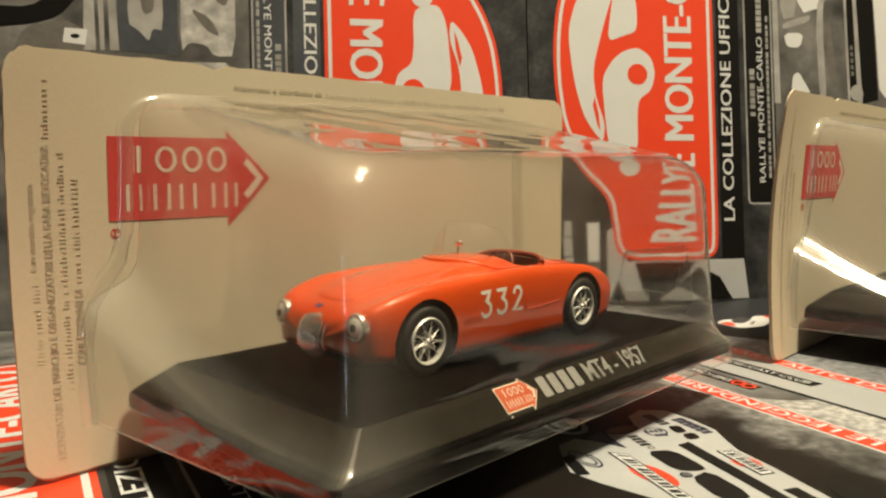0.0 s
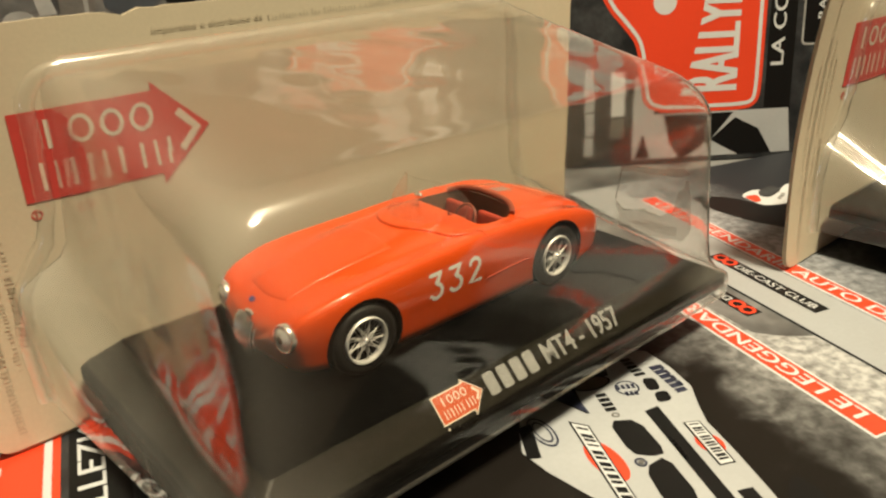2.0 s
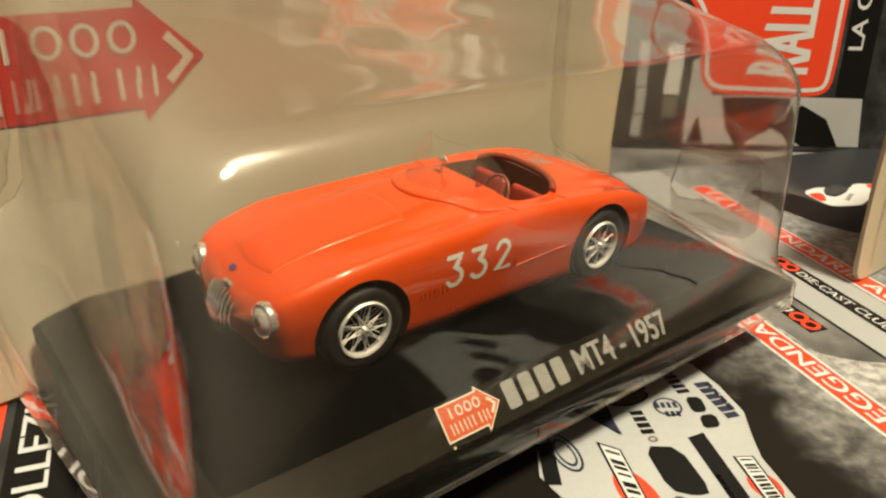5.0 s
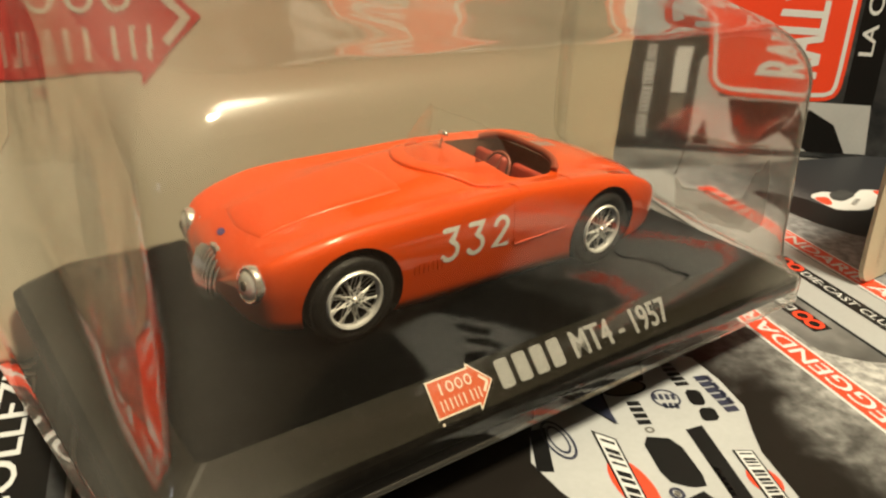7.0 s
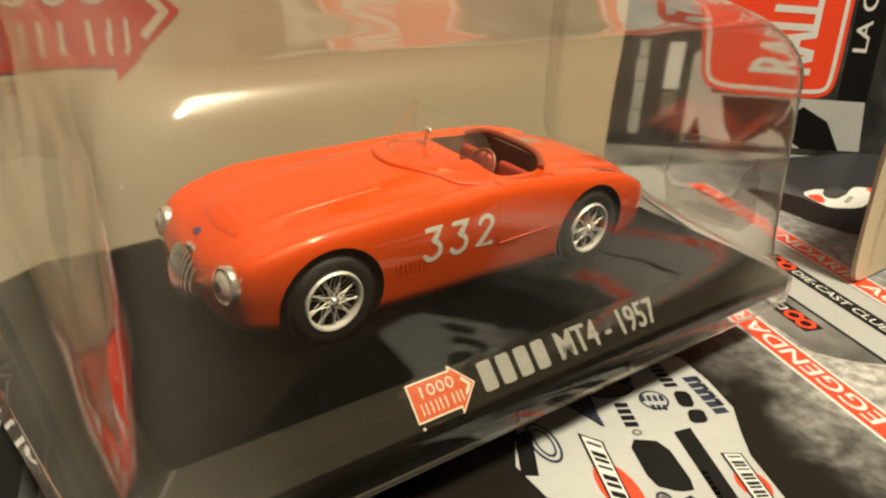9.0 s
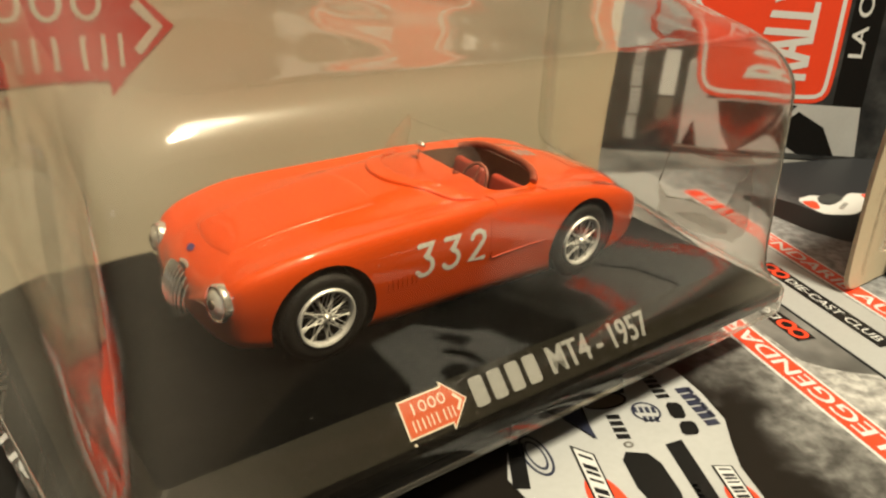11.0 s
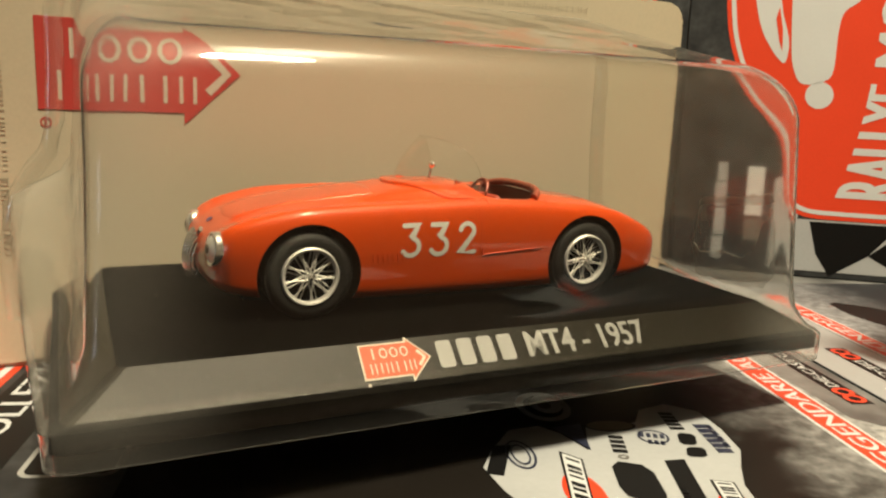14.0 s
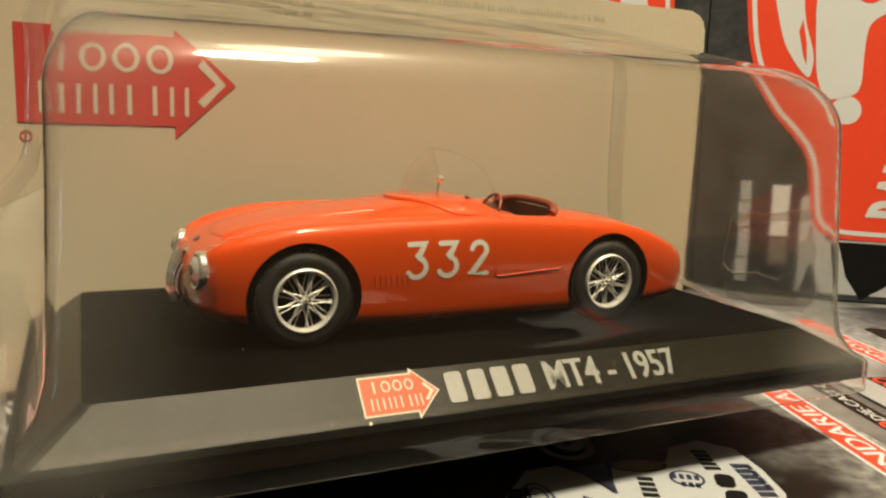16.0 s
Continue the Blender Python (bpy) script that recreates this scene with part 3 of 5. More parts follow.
    part("pale_bar", poly(bmesh.new(), [(24.4, 11), (30, 11), (30, 19), (24.4, 19)]), M["dim"], ob)
    scene_print(ob)
    # red band and club tag along the foot of the sheet
    part("band", poly(bmesh.new(), [(232.6, 17), (239.8, 17), (239.8, 190), (232.6, 190)], 0.02), M["paper_white"], ob)
    part("band_ground", poly(bmesh.new(), [(233.3, 17.5), (239.1, 17.5), (239.1, 190), (233.3, 190)], 0.10), M["red"], ob, "red band with a white edge")
    part("band_lettering", letters(bmesh.new(), "LE LEGGENDARIE AUTO DA RALLY", 238.2, 23, 119, 3.9, 0.14, 0.035, turn=True), M["paper_white"], ob, "white capitals on the red band")
    part("club_tag", poly(bmesh.new(), [(246, 65), (251, 65), (251, 104), (246, 104)], 0.02), M["black"], ob)
    part("club_lettering", letters(bmesh.new(), "DIE-CAST CLUB", 249.7, 74, 28, 2.4, 0.05, 0.02, turn=True), M["paper_white"], ob, "small white capitals")
    bm = bmesh.new()
    ring(bm, disc(248.5, 67.6, 2.2, 2.1), disc(248.5, 67.6, 1.2, 1.2), 0.10)
    ring(bm, disc(248.5, 71.2, 2.2, 2.1), disc(248.5, 71.2, 1.2, 1.2), 0.12)
    pieces("club_sign", bm, M["red"], ob)
    return ob


def slanted_sticker(ob, q, bars):
    """A narrow slanted sticker: black outline, pale inside, dark bars for its letters; q gives its four corners, head end first."""
    p = [Vector(c) for c in q]

    def patch(s0, s1, e0, e1):
        pts = []
        for s, e in ((s0, e0), (s0, e1), (s1, e1), (s1, e0)):
            a, b = p[0].lerp(p[3], s), p[1].lerp(p[2], s)
            pts.append(tuple(a.lerp(b, e)))
        return pts

    part("sticker_print", poly(bmesh.new(), q, 0.14), M["black"], ob)
    part("sticker_ground", poly(bmesh.new(), patch(0.02, 0.98, 0.10, 0.90), 0.18), M["paper_white"], ob)
    bm = bmesh.new()
    t = 0.06
    for w in bars:
        poly(bm, patch(t, t + 0.42 * w, 0.22, 0.80), 0.23)
        if w > 0.09:
            poly(bm, patch(t + 0.62 * w, t + 0.92 * w, 0.22, 0.80), 0.23)
        t += w + 0.03
    pieces("sticker_bar", bm, M["black"], ob, "dark bars of a sponsor sticker")


def bar_row(bm, x, y, dx, dy, count, w, h, lift=0.08):
    """A row of short bars in the place of small writing."""
    d = Vector((dx, dy))
    u = d.normalized()
    n = Vector((-u.y, u.x))
    for i in range(count):
        c = Vector((x, y)) + d * i
        poly(bm, [tuple(c + u * s * w / 2 + n * t * h / 2) for s, t in ((-1, -1), (1, -1), (1, 1), (-1, 1))], lift)


def rally_car_print(ob):
    """The white rally car seen from above, with its windows and stickers."""
    part("smoke_print", poly(bmesh.new(), [(116, 0), (258.9, 0.1), (258.9, 195.9), (116, 196)], -0.04), M["smoke"], ob, "grey smoke in the photo print")
    part("foot_print", poly(bmesh.new(), softened([(240.2, 60), (246, 54), (258.8, 48), (258.8, 195), (240.2, 195)], 1), -0.02), M["mist"], ob, "grey mottled foot of the photo")
    shape = [(168.6, 43.5), (171, 49), (175.5, 56.5), (181, 58), (184, 55), (187, 48.3), (189.4, 57.2), (194, 59.5), (199, 58.5), (202, 64), (208, 66.5), (213, 63), (213.6, 55), (212.8, 47), (209.6, 41),
             (207.2, 35.7), (205.8, 26.4), (204, 17.4), (202, 8), (200, 0.5), (184, 0.5), (178, 18), (174, 27), (170.2, 36.6)]
    part("body_print", poly(bmesh.new(), shape, 0.0), M["car_white"], ob, "white rally car bonnet and roof in print")
    for q, r in (([(189.2, 44.6), (195.0, 42.4), (193.6, 31.4), (190.6, 31.6), (187.3, 34.1)], 1), ([(187.0, 29.6), (192.9, 30.8), (191.0, 18.6), (187.0, 17.4), (184.6, 20.6)], 1),
                 ([(198.1, 44.0), (201.6, 44.3), (195.8, 13.0), (192.6, 13.0)], 0), ([(204.8, 54.1), (207.7, 53.2), (206.2, 49.0), (203.4, 49.7)], 1), ([(204.0, 48.6), (207.0, 48.1), (205.9, 44.7), (202.5, 45.2)], 1),
                 ([(198.0, 17.4), (201.2, 16.9), (199.6, 8), (196.6, 8)], 0), ([(168.6, 41.4), (171.2, 40.6), (174.6, 50.8), (171.6, 50.6)], 0), ([(204.4, 12), (210.6, 17), (211.6, 9), (204.0, 2)], 1)):
        part("window_print", poly(bmesh.new(), softened(q, r), 0.08), M["black"], ob)
    for q in (disc(181.9, 34.6, 3.0, 6.4), disc(203.0, 30.0, 2.5, 3.4)):
        part("disc_print", poly(bmesh.new(), q, 0.08), M["red"], ob)
    slanted_sticker(ob, [(181.9, 48.0), (184.9, 45.0), (180.2, 21.0), (177.2, 22.4)], (0.06, 0.10, 0.05, 0.11, 0.11, 0.11, 0.14))
    slanted_sticker(ob, [(202.5, 37.4), (205.9, 36.4), (203.4, 23.4), (200.0, 24.0)], (0.06, 0.10, 0.05, 0.11, 0.11, 0.11, 0.14))
    bm = bmesh.new()
    bar_row(bm, 193.2, 52.8, -0.35, -1.7, 4, 1.2, 2.4)
    bar_row(bm, 206.2, 62.0, -0.15, -1.55, 5, 1.1, 2.6)
    pieces("sticker_bar", bm, M["black"], ob)
    bm = bmesh.new()
    bar_row(bm, 196.9, 34.2, -0.20, -1.1, 6, 0.7, 1.0)
    pieces("sticker_bar", bm, M["dim"], ob)
    # long navy sticker on the wing, its letters run together
    bm = bmesh.new()
    bar_row(bm, 210.4, 56.4, -0.10, -1.9, 6, 1.5, 2.6)
    bar_row(bm, 211.8, 56.0, -0.15, -2.3, 4, 1.9, 0.9)
    ring(bm, disc(199.9, 52.6, 2.7, 2.7), disc(199.9, 52.6, 2.3, 2.3), 0.08)
    bar_row(bm, 198.2, 53.6, 1.1, -0.3, 4, 0.7, 1.6)
    bar_row(bm, 198.6, 50.8, 1.0, -0.3, 3, 0.7, 1.5)
    ring(bm, disc(175.4, 47.4, 2.4, 5.0), disc(175.4, 47.4, 2.0, 4.4), 0.08)
    ring(bm, disc(175.4, 47.4, 1.5, 3.6), disc(175.4, 47.4, 1.2, 3.0), 0.08)
    ring(bm, disc(187.4, 31.2, 1.2, 1.3), disc(187.4, 31.2, 0.7, 0.8), 0.12)
    pieces("oval_print", bm, M["ink_blue"], ob)
    part("oval_print", poly(bmesh.new(), disc(187.4, 31.2, 0.5, 0.6), 0.12), M["dim"], ob)
    part("mark_print", ring(bmesh.new(), disc(191.9, 45.6, 0.9, 0.8), disc(191.9, 45.6, 0.5, 0.4), 0.08), M["dim"], ob)
    part("lamp_print", poly(bmesh.new(), disc(193.9, 57.4, 4.2, 1.9), 0.08), M["bronze"], ob)
    part("lamp_print", ring(bmesh.new(), disc(193.9, 57.4, 4.7, 2.4), disc(193.9, 57.4, 4.2, 1.9), 0.08), M["black"], ob)
    part("stripe_print", poly(bmesh.new(), [(183.4, 57.0), (188.8, 58.4), (187.4, 48.3)], 0.10), M["ink_blue"], ob)
    part("shadow_print", poly(bmesh.new(), softened([(176, 57), (189, 58), (200, 60), (203, 66), (206, 74), (176, 78), (166, 66)], 1), -0.02), M["black"], ob)
    part("wheel_print", ring(bmesh.new(), disc(184.2, 66.2, 5.0, 6.6), disc(184.2, 66.2, 3.6, 5.0), 0.10), M["car_white"], ob)
    part("wheel_print", poly(bmesh.new(), disc(185.0, 67.2, 3.0, 4.0), 0.10), M["paper_white"], ob)
    part("wheel_print", poly(bmesh.new(), disc(184.6, 66.6, 1.2, 1.6), 0.17), M["dim"], ob)


def track_print(ob):
    part("road_print", poly(bmesh.new(), [(116, 0), (258.9, 0.1), (258.9, 195.9), (116, 196)], -0.04), M["haze"], ob, "pale grey road in the photo print")
    part("margin", poly(bmesh.new(), [(240.4, 0.5), (258.8, 0.5), (258.8, 195.5), (240.4, 195.5)], -0.02), M["margin"], ob, "pale foot margin")
    part("shadow_print", poly(bmesh.new(), softened([(222, 22), (209.4, 30), (206, 44), (190, 44), (178, 37), (170, 44), (186, 56), (204, 62), (214, 60), (220, 51), (224, 36)], 1), -0.02), M["black"], ob)
    part("body_print", poly(bmesh.new(), softened([(206, 30), (197, 27.6), (192.2, 33.4), (188, 31.5), (183, 28.6), (176.5, 31), (180, 36.4), (189.3, 40.8), (196, 43.8), (205.5, 42), (206.6, 37.6)], 1), 0.0), M["paper_white"], ob, "white and red rally car in print")
    part("window_print", poly(bmesh.new(), softened([(197.3, 29.6), (189, 27.6), (188.4, 32.4), (198, 36.6), (200.8, 34.5)], 1), 0.08), M["cover"], ob)
    for q in ([(205.8, 31.8), (200.3, 32.3), (203.6, 38.0), (206.4, 37.8)], [(180.4, 30.2), (175.4, 32.0), (181.6, 35.6)]):
        part("stripe_print", poly(bmesh.new(), softened(q, 1), 0.09), M["red"], ob)
    bm = bmesh.new()
    bar_row(bm, 196.6, 39.0, -1.6, -1.0, 4, 1.0, 1.4, 0.08)
    pieces("sticker_bar", bm, M["dim"], ob)


def tones(ob, level, shapes):
    """Flat tones of an old black-and-white photo, each a little above the one before."""
    for k, (tone, pts, rounds) in enumerate(shapes):
        part("tone_print", poly(bmesh.new(), softened(pts, rounds), 0.004 * (level + k)), M[tone], ob)


def photo_ground(ob):
    part("photo_print", poly(bmesh.new(), [(116, 0), (258.9, 0.1), (258.9, 195.9), (116, 196)], -0.04), M["photo"], ob, "grey photo print of old cars")
    part("edge_print", poly(bmesh.new(), [(115.0, 10), (115.5, 10), (115.5, 190), (115.0, 190)], 0.02), M["black"], ob)


def street_print(ob):
    """Old rally cars in a street."""
    photo_ground(ob)
    # window frames and plates
    tones(ob, 0, (
        ("silver", [(115.6, 90), (118.6, 90), (118.0, 160), (115.4, 160)], 0),
        ("silver", [(119.6, 128), (128, 130), (127, 160), (119.6, 160)], 1),
        ("paper_white", [(128.4, 131), (143, 135), (144, 160), (128, 160)], 1),
        ("silver", [(120.4, 123.6), (134, 127.6), (134.6, 131), (120.6, 126.6)], 1),
        ("paper_white", [(121, 122), (131, 122.4), (129.2, 115.6), (122.4, 115.6)], 1),
        ("paper_white", [(124, 94), (134.4, 94), (130.6, 100), (128.2, 104.4), (125, 103)], 2),
        ("silver", [(138.4, 90), (142.0, 90), (140.6, 128), (143.6, 150), (137.2, 132)], 1),
        ("dim", [(143.4, 100), (148.0, 100), (145.6, 118), (145.0, 128), (142.4, 126)], 2),
    ))
    # pillar, strip and wing
    tones(ob, 8, (
        ("silver", [(152.9, 90), (154.2, 90), (152.9, 150), (151.7, 150)], 0),
        ("black", [(154.2, 90), (157.8, 90), (156.2, 150), (152.9, 150)], 0),
        ("silver", [(157.8, 90), (160.4, 90), (157.9, 150), (156.2, 150)], 0),
        ("black", [(160.4, 90), (168.6, 92), (166.4, 150), (157.9, 150)], 0),
        ("paper_white", [(169.4, 92), (184, 96), (182, 150), (166.8, 150), (168.4, 118)], 1),
        ("silver", disc(157.4, 95.0, 3.4, 3.8), 0),
    ))
    bm = bmesh.new()
    bar_row(bm, 155.4, 104, -0.05, 3.0, 5, 2.0, 1.5, 0.2)
    pieces("strip_bar", bm, M["dim"], ob)


def garage_print(ob):
    """Old rally car in a garage."""
    photo_ground(ob)
    # snow and dark flank
    tones(ob, 0, (
        ("snow", [(142.0, 50), (142.6, 88.4), (139.2, 84.0), (132.7, 85.0), (129.6, 89.6), (121.2, 89.3), (121.4, 50)], 1),
        ("dim", [(134, 54), (130, 66), (125, 70), (122.5, 62), (126, 54)], 2),
        ("dim", [(139, 70), (133, 79), (127, 82), (131, 74)], 1),
        ("slate", [(167.2, 48), (165.3, 88.0), (143.6, 89.4), (143.2, 48)], 0),
        ("silver", [(162.6, 77), (161.3, 50), (149.6, 50), (148.8, 79.8), (153.1, 78.8), (154.4, 84.4), (158, 80)], 1),
        ("dim", [(158, 56), (153, 58), (152, 72), (157, 74)], 2),
        ("silver", [(178.0, 48), (168.0, 48), (165.6, 88), (179.0, 88)], 0),
    ))
    # wing with its stripes and plate
    tones(ob, 7, (
        ("photo", [(171.6, 48), (170.2, 48), (169.0, 88), (171.0, 88)], 0),
        ("photo", [(175.4, 48), (174.2, 48), (172.6, 88), (174.2, 88)], 0),
        ("dim", [(200, 79), (186, 76), (178, 80), (178.4, 89), (206, 92)], 1),
        ("paper_white", [(185.6, 79.4), (177.2, 79.9), (178.2, 86.0), (186.4, 85.0)], 0),
        ("black", disc(181.8, 82.6, 1.7, 0.9), 0),
        ("black", [(212, 80), (196.7, 78.2), (187.4, 75), (179.6, 66), (179.0, 50), (186, 50), (190, 66), (198, 71.6), (212, 71.4)], 1),
        ("dim", [(212, 68), (198, 68), (192, 60), (192, 50), (212, 50)], 1),
    ))
    # arch and ground
    tones(ob, 14, (
        ("snow", [(142, 92), (138, 97), (136, 117), (128, 121), (121.4, 117), (121.2, 92)], 1),
        ("black", [(140.5, 110), (128, 113), (130.4, 128), (142, 127)], 1),
        ("silver", [(125, 96), (132, 99), (131, 108), (124, 112)], 2),
        ("slate", [(164.6, 92), (143.4, 92), (141, 99), (137.4, 111), (143.6, 128), (162, 130), (164.4, 112)], 1),
        ("silver", [(165.4, 104), (163.8, 104), (150.8, 101), (142.4, 99.4), (141.0, 101), (150, 103.4), (163, 107)], 0),
        ("car_white", [(163.2, 107.9), (154.3, 108.6), (150.7, 104.0), (149.4, 111.6), (157, 110.4), (163.1, 110.7)], 1),
    ))
    # windows of the nearer car
    tones(ob, 20, (
        ("silver", [(163.0, 117), (142, 110), (142.6, 112.4), (162.4, 119.6)], 0),
        ("paper_white", [(163.5, 90.2), (154.1, 92.0), (155.3, 93.7), (163.2, 92.4)], 1),
        ("dim", [(178, 90), (166.5, 90), (165.8, 130), (178.4, 132)], 0),
        ("silver", [(171.0, 90), (169.2, 90), (168.0, 132), (169.6, 132)], 0),
        ("photo", [(200, 92), (176, 90), (175, 124), (200, 130)], 2),
        ("silver", disc(187.0, 103.0, 10.4, 13.6), 0),
        ("dim", disc(187.2, 102.6, 8.9, 11.8), 0),
        ("paper_white", disc(187.8, 101.6, 7.4, 10.0), 0),
        ("silver", [(188.0, 117.6), (183.6, 115.0), (179.4, 128.1), (185.6, 128.8)], 0),
        ("silver", disc(192.9, 131.0, 6.2, 4.4), 0),
    ))


def framed(origin, down, reading):
    """A sheet's pose from its head corner, its downward and its reading direction."""
    d, r = Vector(down).normalized(), Vector(reading).normalized()
    n = d.cross(r)
    return Matrix.Translation(Vector(origin) * MM) @ Matrix((d, r, n)).transposed().to_4x4()


base_sheet = thing("poster", "grey printed poster lying flat under the magazines", "poster", at=Matrix.Rotation(radians(-17.4), 4, "Z"))
part("sheet", boxed(-180, 400, 60, 230, -1.59, -1.45), M["mist"], base_sheet)

FD, FR = Vector((0.954, -0.30, 0)), Vector((0.30, 0.954, 0))
cover("magazine", "glossy dark rally magazine with a white car photo, lying flat", framed(FD * -142 + FR * -53, FD, FR), rally_car_print, 1.4)
cover("magazine", "glossy dark rally magazine lying flat, upside down beside another", framed(FD * (111.5 + 259) + FR * 109 + Vector((0, 0, 0.5)), -FD, -FR), track_print, 1.4)
WY, WL, WD = radians(-36), radians(7), 172.5
WU = Vector((math.cos(WY), math.sin(WY), 0))
WH = Vector((-math.sin(WY), math.cos(WY), 0))
WV = WH * math.sin(WL) + Vector((0, 0, math.cos(WL)))
cover("magazine", "dark rally magazine standing on its side, leaning back", framed(WH * WD + WU * 72.7 - WV * 1.0, WU, WV), street_print, 3.0)
# slate grounds: this cover's bluish sheen tinted into the black print
cover("magazine", "dark rally magazine standing upside down, leaning back", framed(WH * WD + WU * 72.3 + WV * 194.7, -WU, -WV), garage_print, 3.0, "slate")


# ---- blister packs ----
def arrow_sign(parent, x, y, z, w, h, mat_red, mat_white, turn, bend=False):
    """Red arrow sign with pale bars in the place of its emblem; turn places it from its own x and y."""
    bm = bmesh.new()
    pts = [(0, 0), (0.0, 1.0), (0.70, 1.0), (0.70, 1.10), (1.0, 0.48), (0.70, -0.14), (0.70, 0.0)]
    poly(bm, [(p * w, q * h) for p, q in pts], 0, 0.05)
    if bend:
        for k in range(1, 8):
            bmesh.ops.bisect_plane(bm, geom=bm.verts[:] + bm.edges[:] + bm.faces[:], plane_co=(0.7 * w * k / 8, 0, 0), plane_no=(1, 0, 0))
    for k in range(1, 4) if bend else ():
        bmesh.ops.bisect_plane(bm, geom=bm.verts[:] + bm.edges[:] + bm.faces[:], plane_co=(0, h * k / 4, 0), plane_no=(0, 1, 0))
    bm.transform(turn @ Matrix.Translation((x, y, z)))
    if bend:
        warp(bm)
    part("arrow_sign", bm, mat_red, parent, "red arrow sign")
    if not bend:
        bm = bmesh.new()
        poly(bm, [(p * w, q * h) for p, q in ((-0.025, -0.05), (-0.025, 1.05), (0.68, 1.05), (0.68, 1.20), (1.03, 0.48), (0.68, -0.24), (0.68, -0.05))], -0.02, 0.03)
        poly(bm, disc(0.03 * w, -0.20 * h, 0.22), -0.02, 0.05)
        bm.transform(turn @ Matrix.Translation((x, y, z)))
        pieces("sticker_edge", bm, mat_white, parent, "pale cut edge of the sticker")
    bm = bmesh.new()
    strokes(bm, "|ooo", 0.09 * w, 0.57 * h, 0.62 * w, 0.32 * h, 0.06)
    strokes(bm, "=|=||=", 0.08 * w, 0.11 * h, 0.70 * w, 0.32 * h, 0.06)
    for s in (1, -1):
        poly(bm, [(0.81 * w, (0.48 + s * 0.20) * h), (0.84 * w, (0.48 + s * 0.27) * h), (0.95 * w, 0.48 * h + s * 0.01), (0.90 * w, 0.48 * h)][::s], 0.06, 0.05)
    bm.transform(turn @ Matrix.Translation((x, y, z)))
    if bend:
        warp(bm)
    pieces("emblem_bar", bm, mat_white, parent, "pale bars for the emblem")


def blister_shell():
    """The clear cover: rings of a U, open at the card, rising from the lip to the roof."""
    bm = bmesh.new()
    rows = []
    spec = [(9.5, -36.0, 92.8, -17.6, 2.0, 0, 5), (10.2, -37.2, 93.8, -19.0, 3.0, 0, 5.5), (12.6, -37.3, 93.9, -19.0, 3.0, 9, 5.8), (15.0, -37.4, 94.0, -18.8, 3.0, 16.5, 5.6), (15.7, -36.9, 93.4, -18.5, 3.2, 18.2, 5.0),
            (16.4, -35.8, 92.2, -18.0, 3.8, 19.0, 3.8), (17.4, -34.6, 91.2, -17.2, 3.4, 19.2, 2.6), (20.0, -33.0, 89.6, -16.2, 3.2, 18.4, 1.0), (24.0, -32.0, 88.8, -15.8, 3.2, 17.2, 0.3),
            (36.0, -31.4, 88.2, -15.1, 3.5, 14.6, 0), (46.0, -31.1, 87.9, -14.5, 4.0, 14.0, 0), (53.5, -31.0, 87.8, -14.0, 4.6, 14.0, 0)]
    for i in range(1, 13):
        a = radians(90 * i / 12)
        s, d = 6.0 * (1 - math.cos(a)), 8.0 * (1 - math.cos(a))
        spec.append((53.5 + 8.0 * math.sin(a), -31.0 + s, 87.8 - s, -14.0 + d, 4.6 + 2.4 * math.sin(a), 14.0, 0))
    for h, xl, xr, yf, r, up, wide in spec:
        pts = [(xl, 51.0 - (51.0 - yf - r) * k / 10) for k in range(10)]
        for i in range(9):
            a = radians(180 + 90 * i / 8)
            pts.append((xl + r + r * math.cos(a), yf + r + r * math.sin(a)))
        pts += [(xl + r + (xr - xl - 2 * r) * k / 16, yf) for k in range(1, 8)]
        half = pts
        other = [(xl + xr - x, y) for x, y in half[::-1]]
        pts = half + [((xl + xr) / 2, yf)] + other
        row = []
        for x, y in pts:
            k = max(0.0, (y + 15) / 66)
            bow = min(1.0, max(0.0, (h - 20) / 16)) * max(0.0, 1 - ((x - 28.4) / 58) ** 2) * (1 - min(1.0, k))
            row.append(bm.verts.new((x + (-wide * k if x < 28 else wide * k), y - 1.2 * bow, h + (0.5 * bow if h > 50 else 0) + up * (k ** 1.12 if h > 50 else k ** 2.1 * (1 if x < 28 else 0.3)))))
        rows.append(row)
    for p, q in zip(rows, rows[1:]):
        for i in range(len(p) - 1):
            bm.faces.new((p[i], p[i + 1], q[i + 1], q[i]))
    # the roof closes in rings towards its middle line
    last = rows[-1]
    rim = [v.co.copy() for v in last]
    for t in (0.06, 0.16, 0.30, 0.48, 0.70, 1.0):
        row = []
        for p in rim:
            x, y = p.x + (28.4 - p.x) * t, p.y + (max(p.y, 22.0) - p.y) * t
            k = max(0.0, (y + 15) / 66)
            bow = max(0.0, 1 - ((x - 28.4) / 58) ** 2) * (1 - min(1.0, k))
            row.append(bm.verts.new((x, y, 61.5 + 0.5 * bow + 14.0 * k ** 1.12)))
        for i in range(len(row) - 1):
            bm.faces.new((last[i], last[i + 1], row[i + 1], row[i]))
        last = row
    bmesh.ops.remove_doubles(bm, verts=last, dist=0.02)
    # real thickness, inwards
    bm.normal_update()
    bmesh.ops.recalc_face_normals(bm, faces=bm.faces)
    up = next(f for f in bm.faces if f.calc_center_median().z > 60.5 and abs(f.normal.z) > 0.9)
    bmesh.ops.solidify(bm, geom=list(bm.faces), thickness=0.22 if up.normal.z > 0 else -0.22)
    return bm


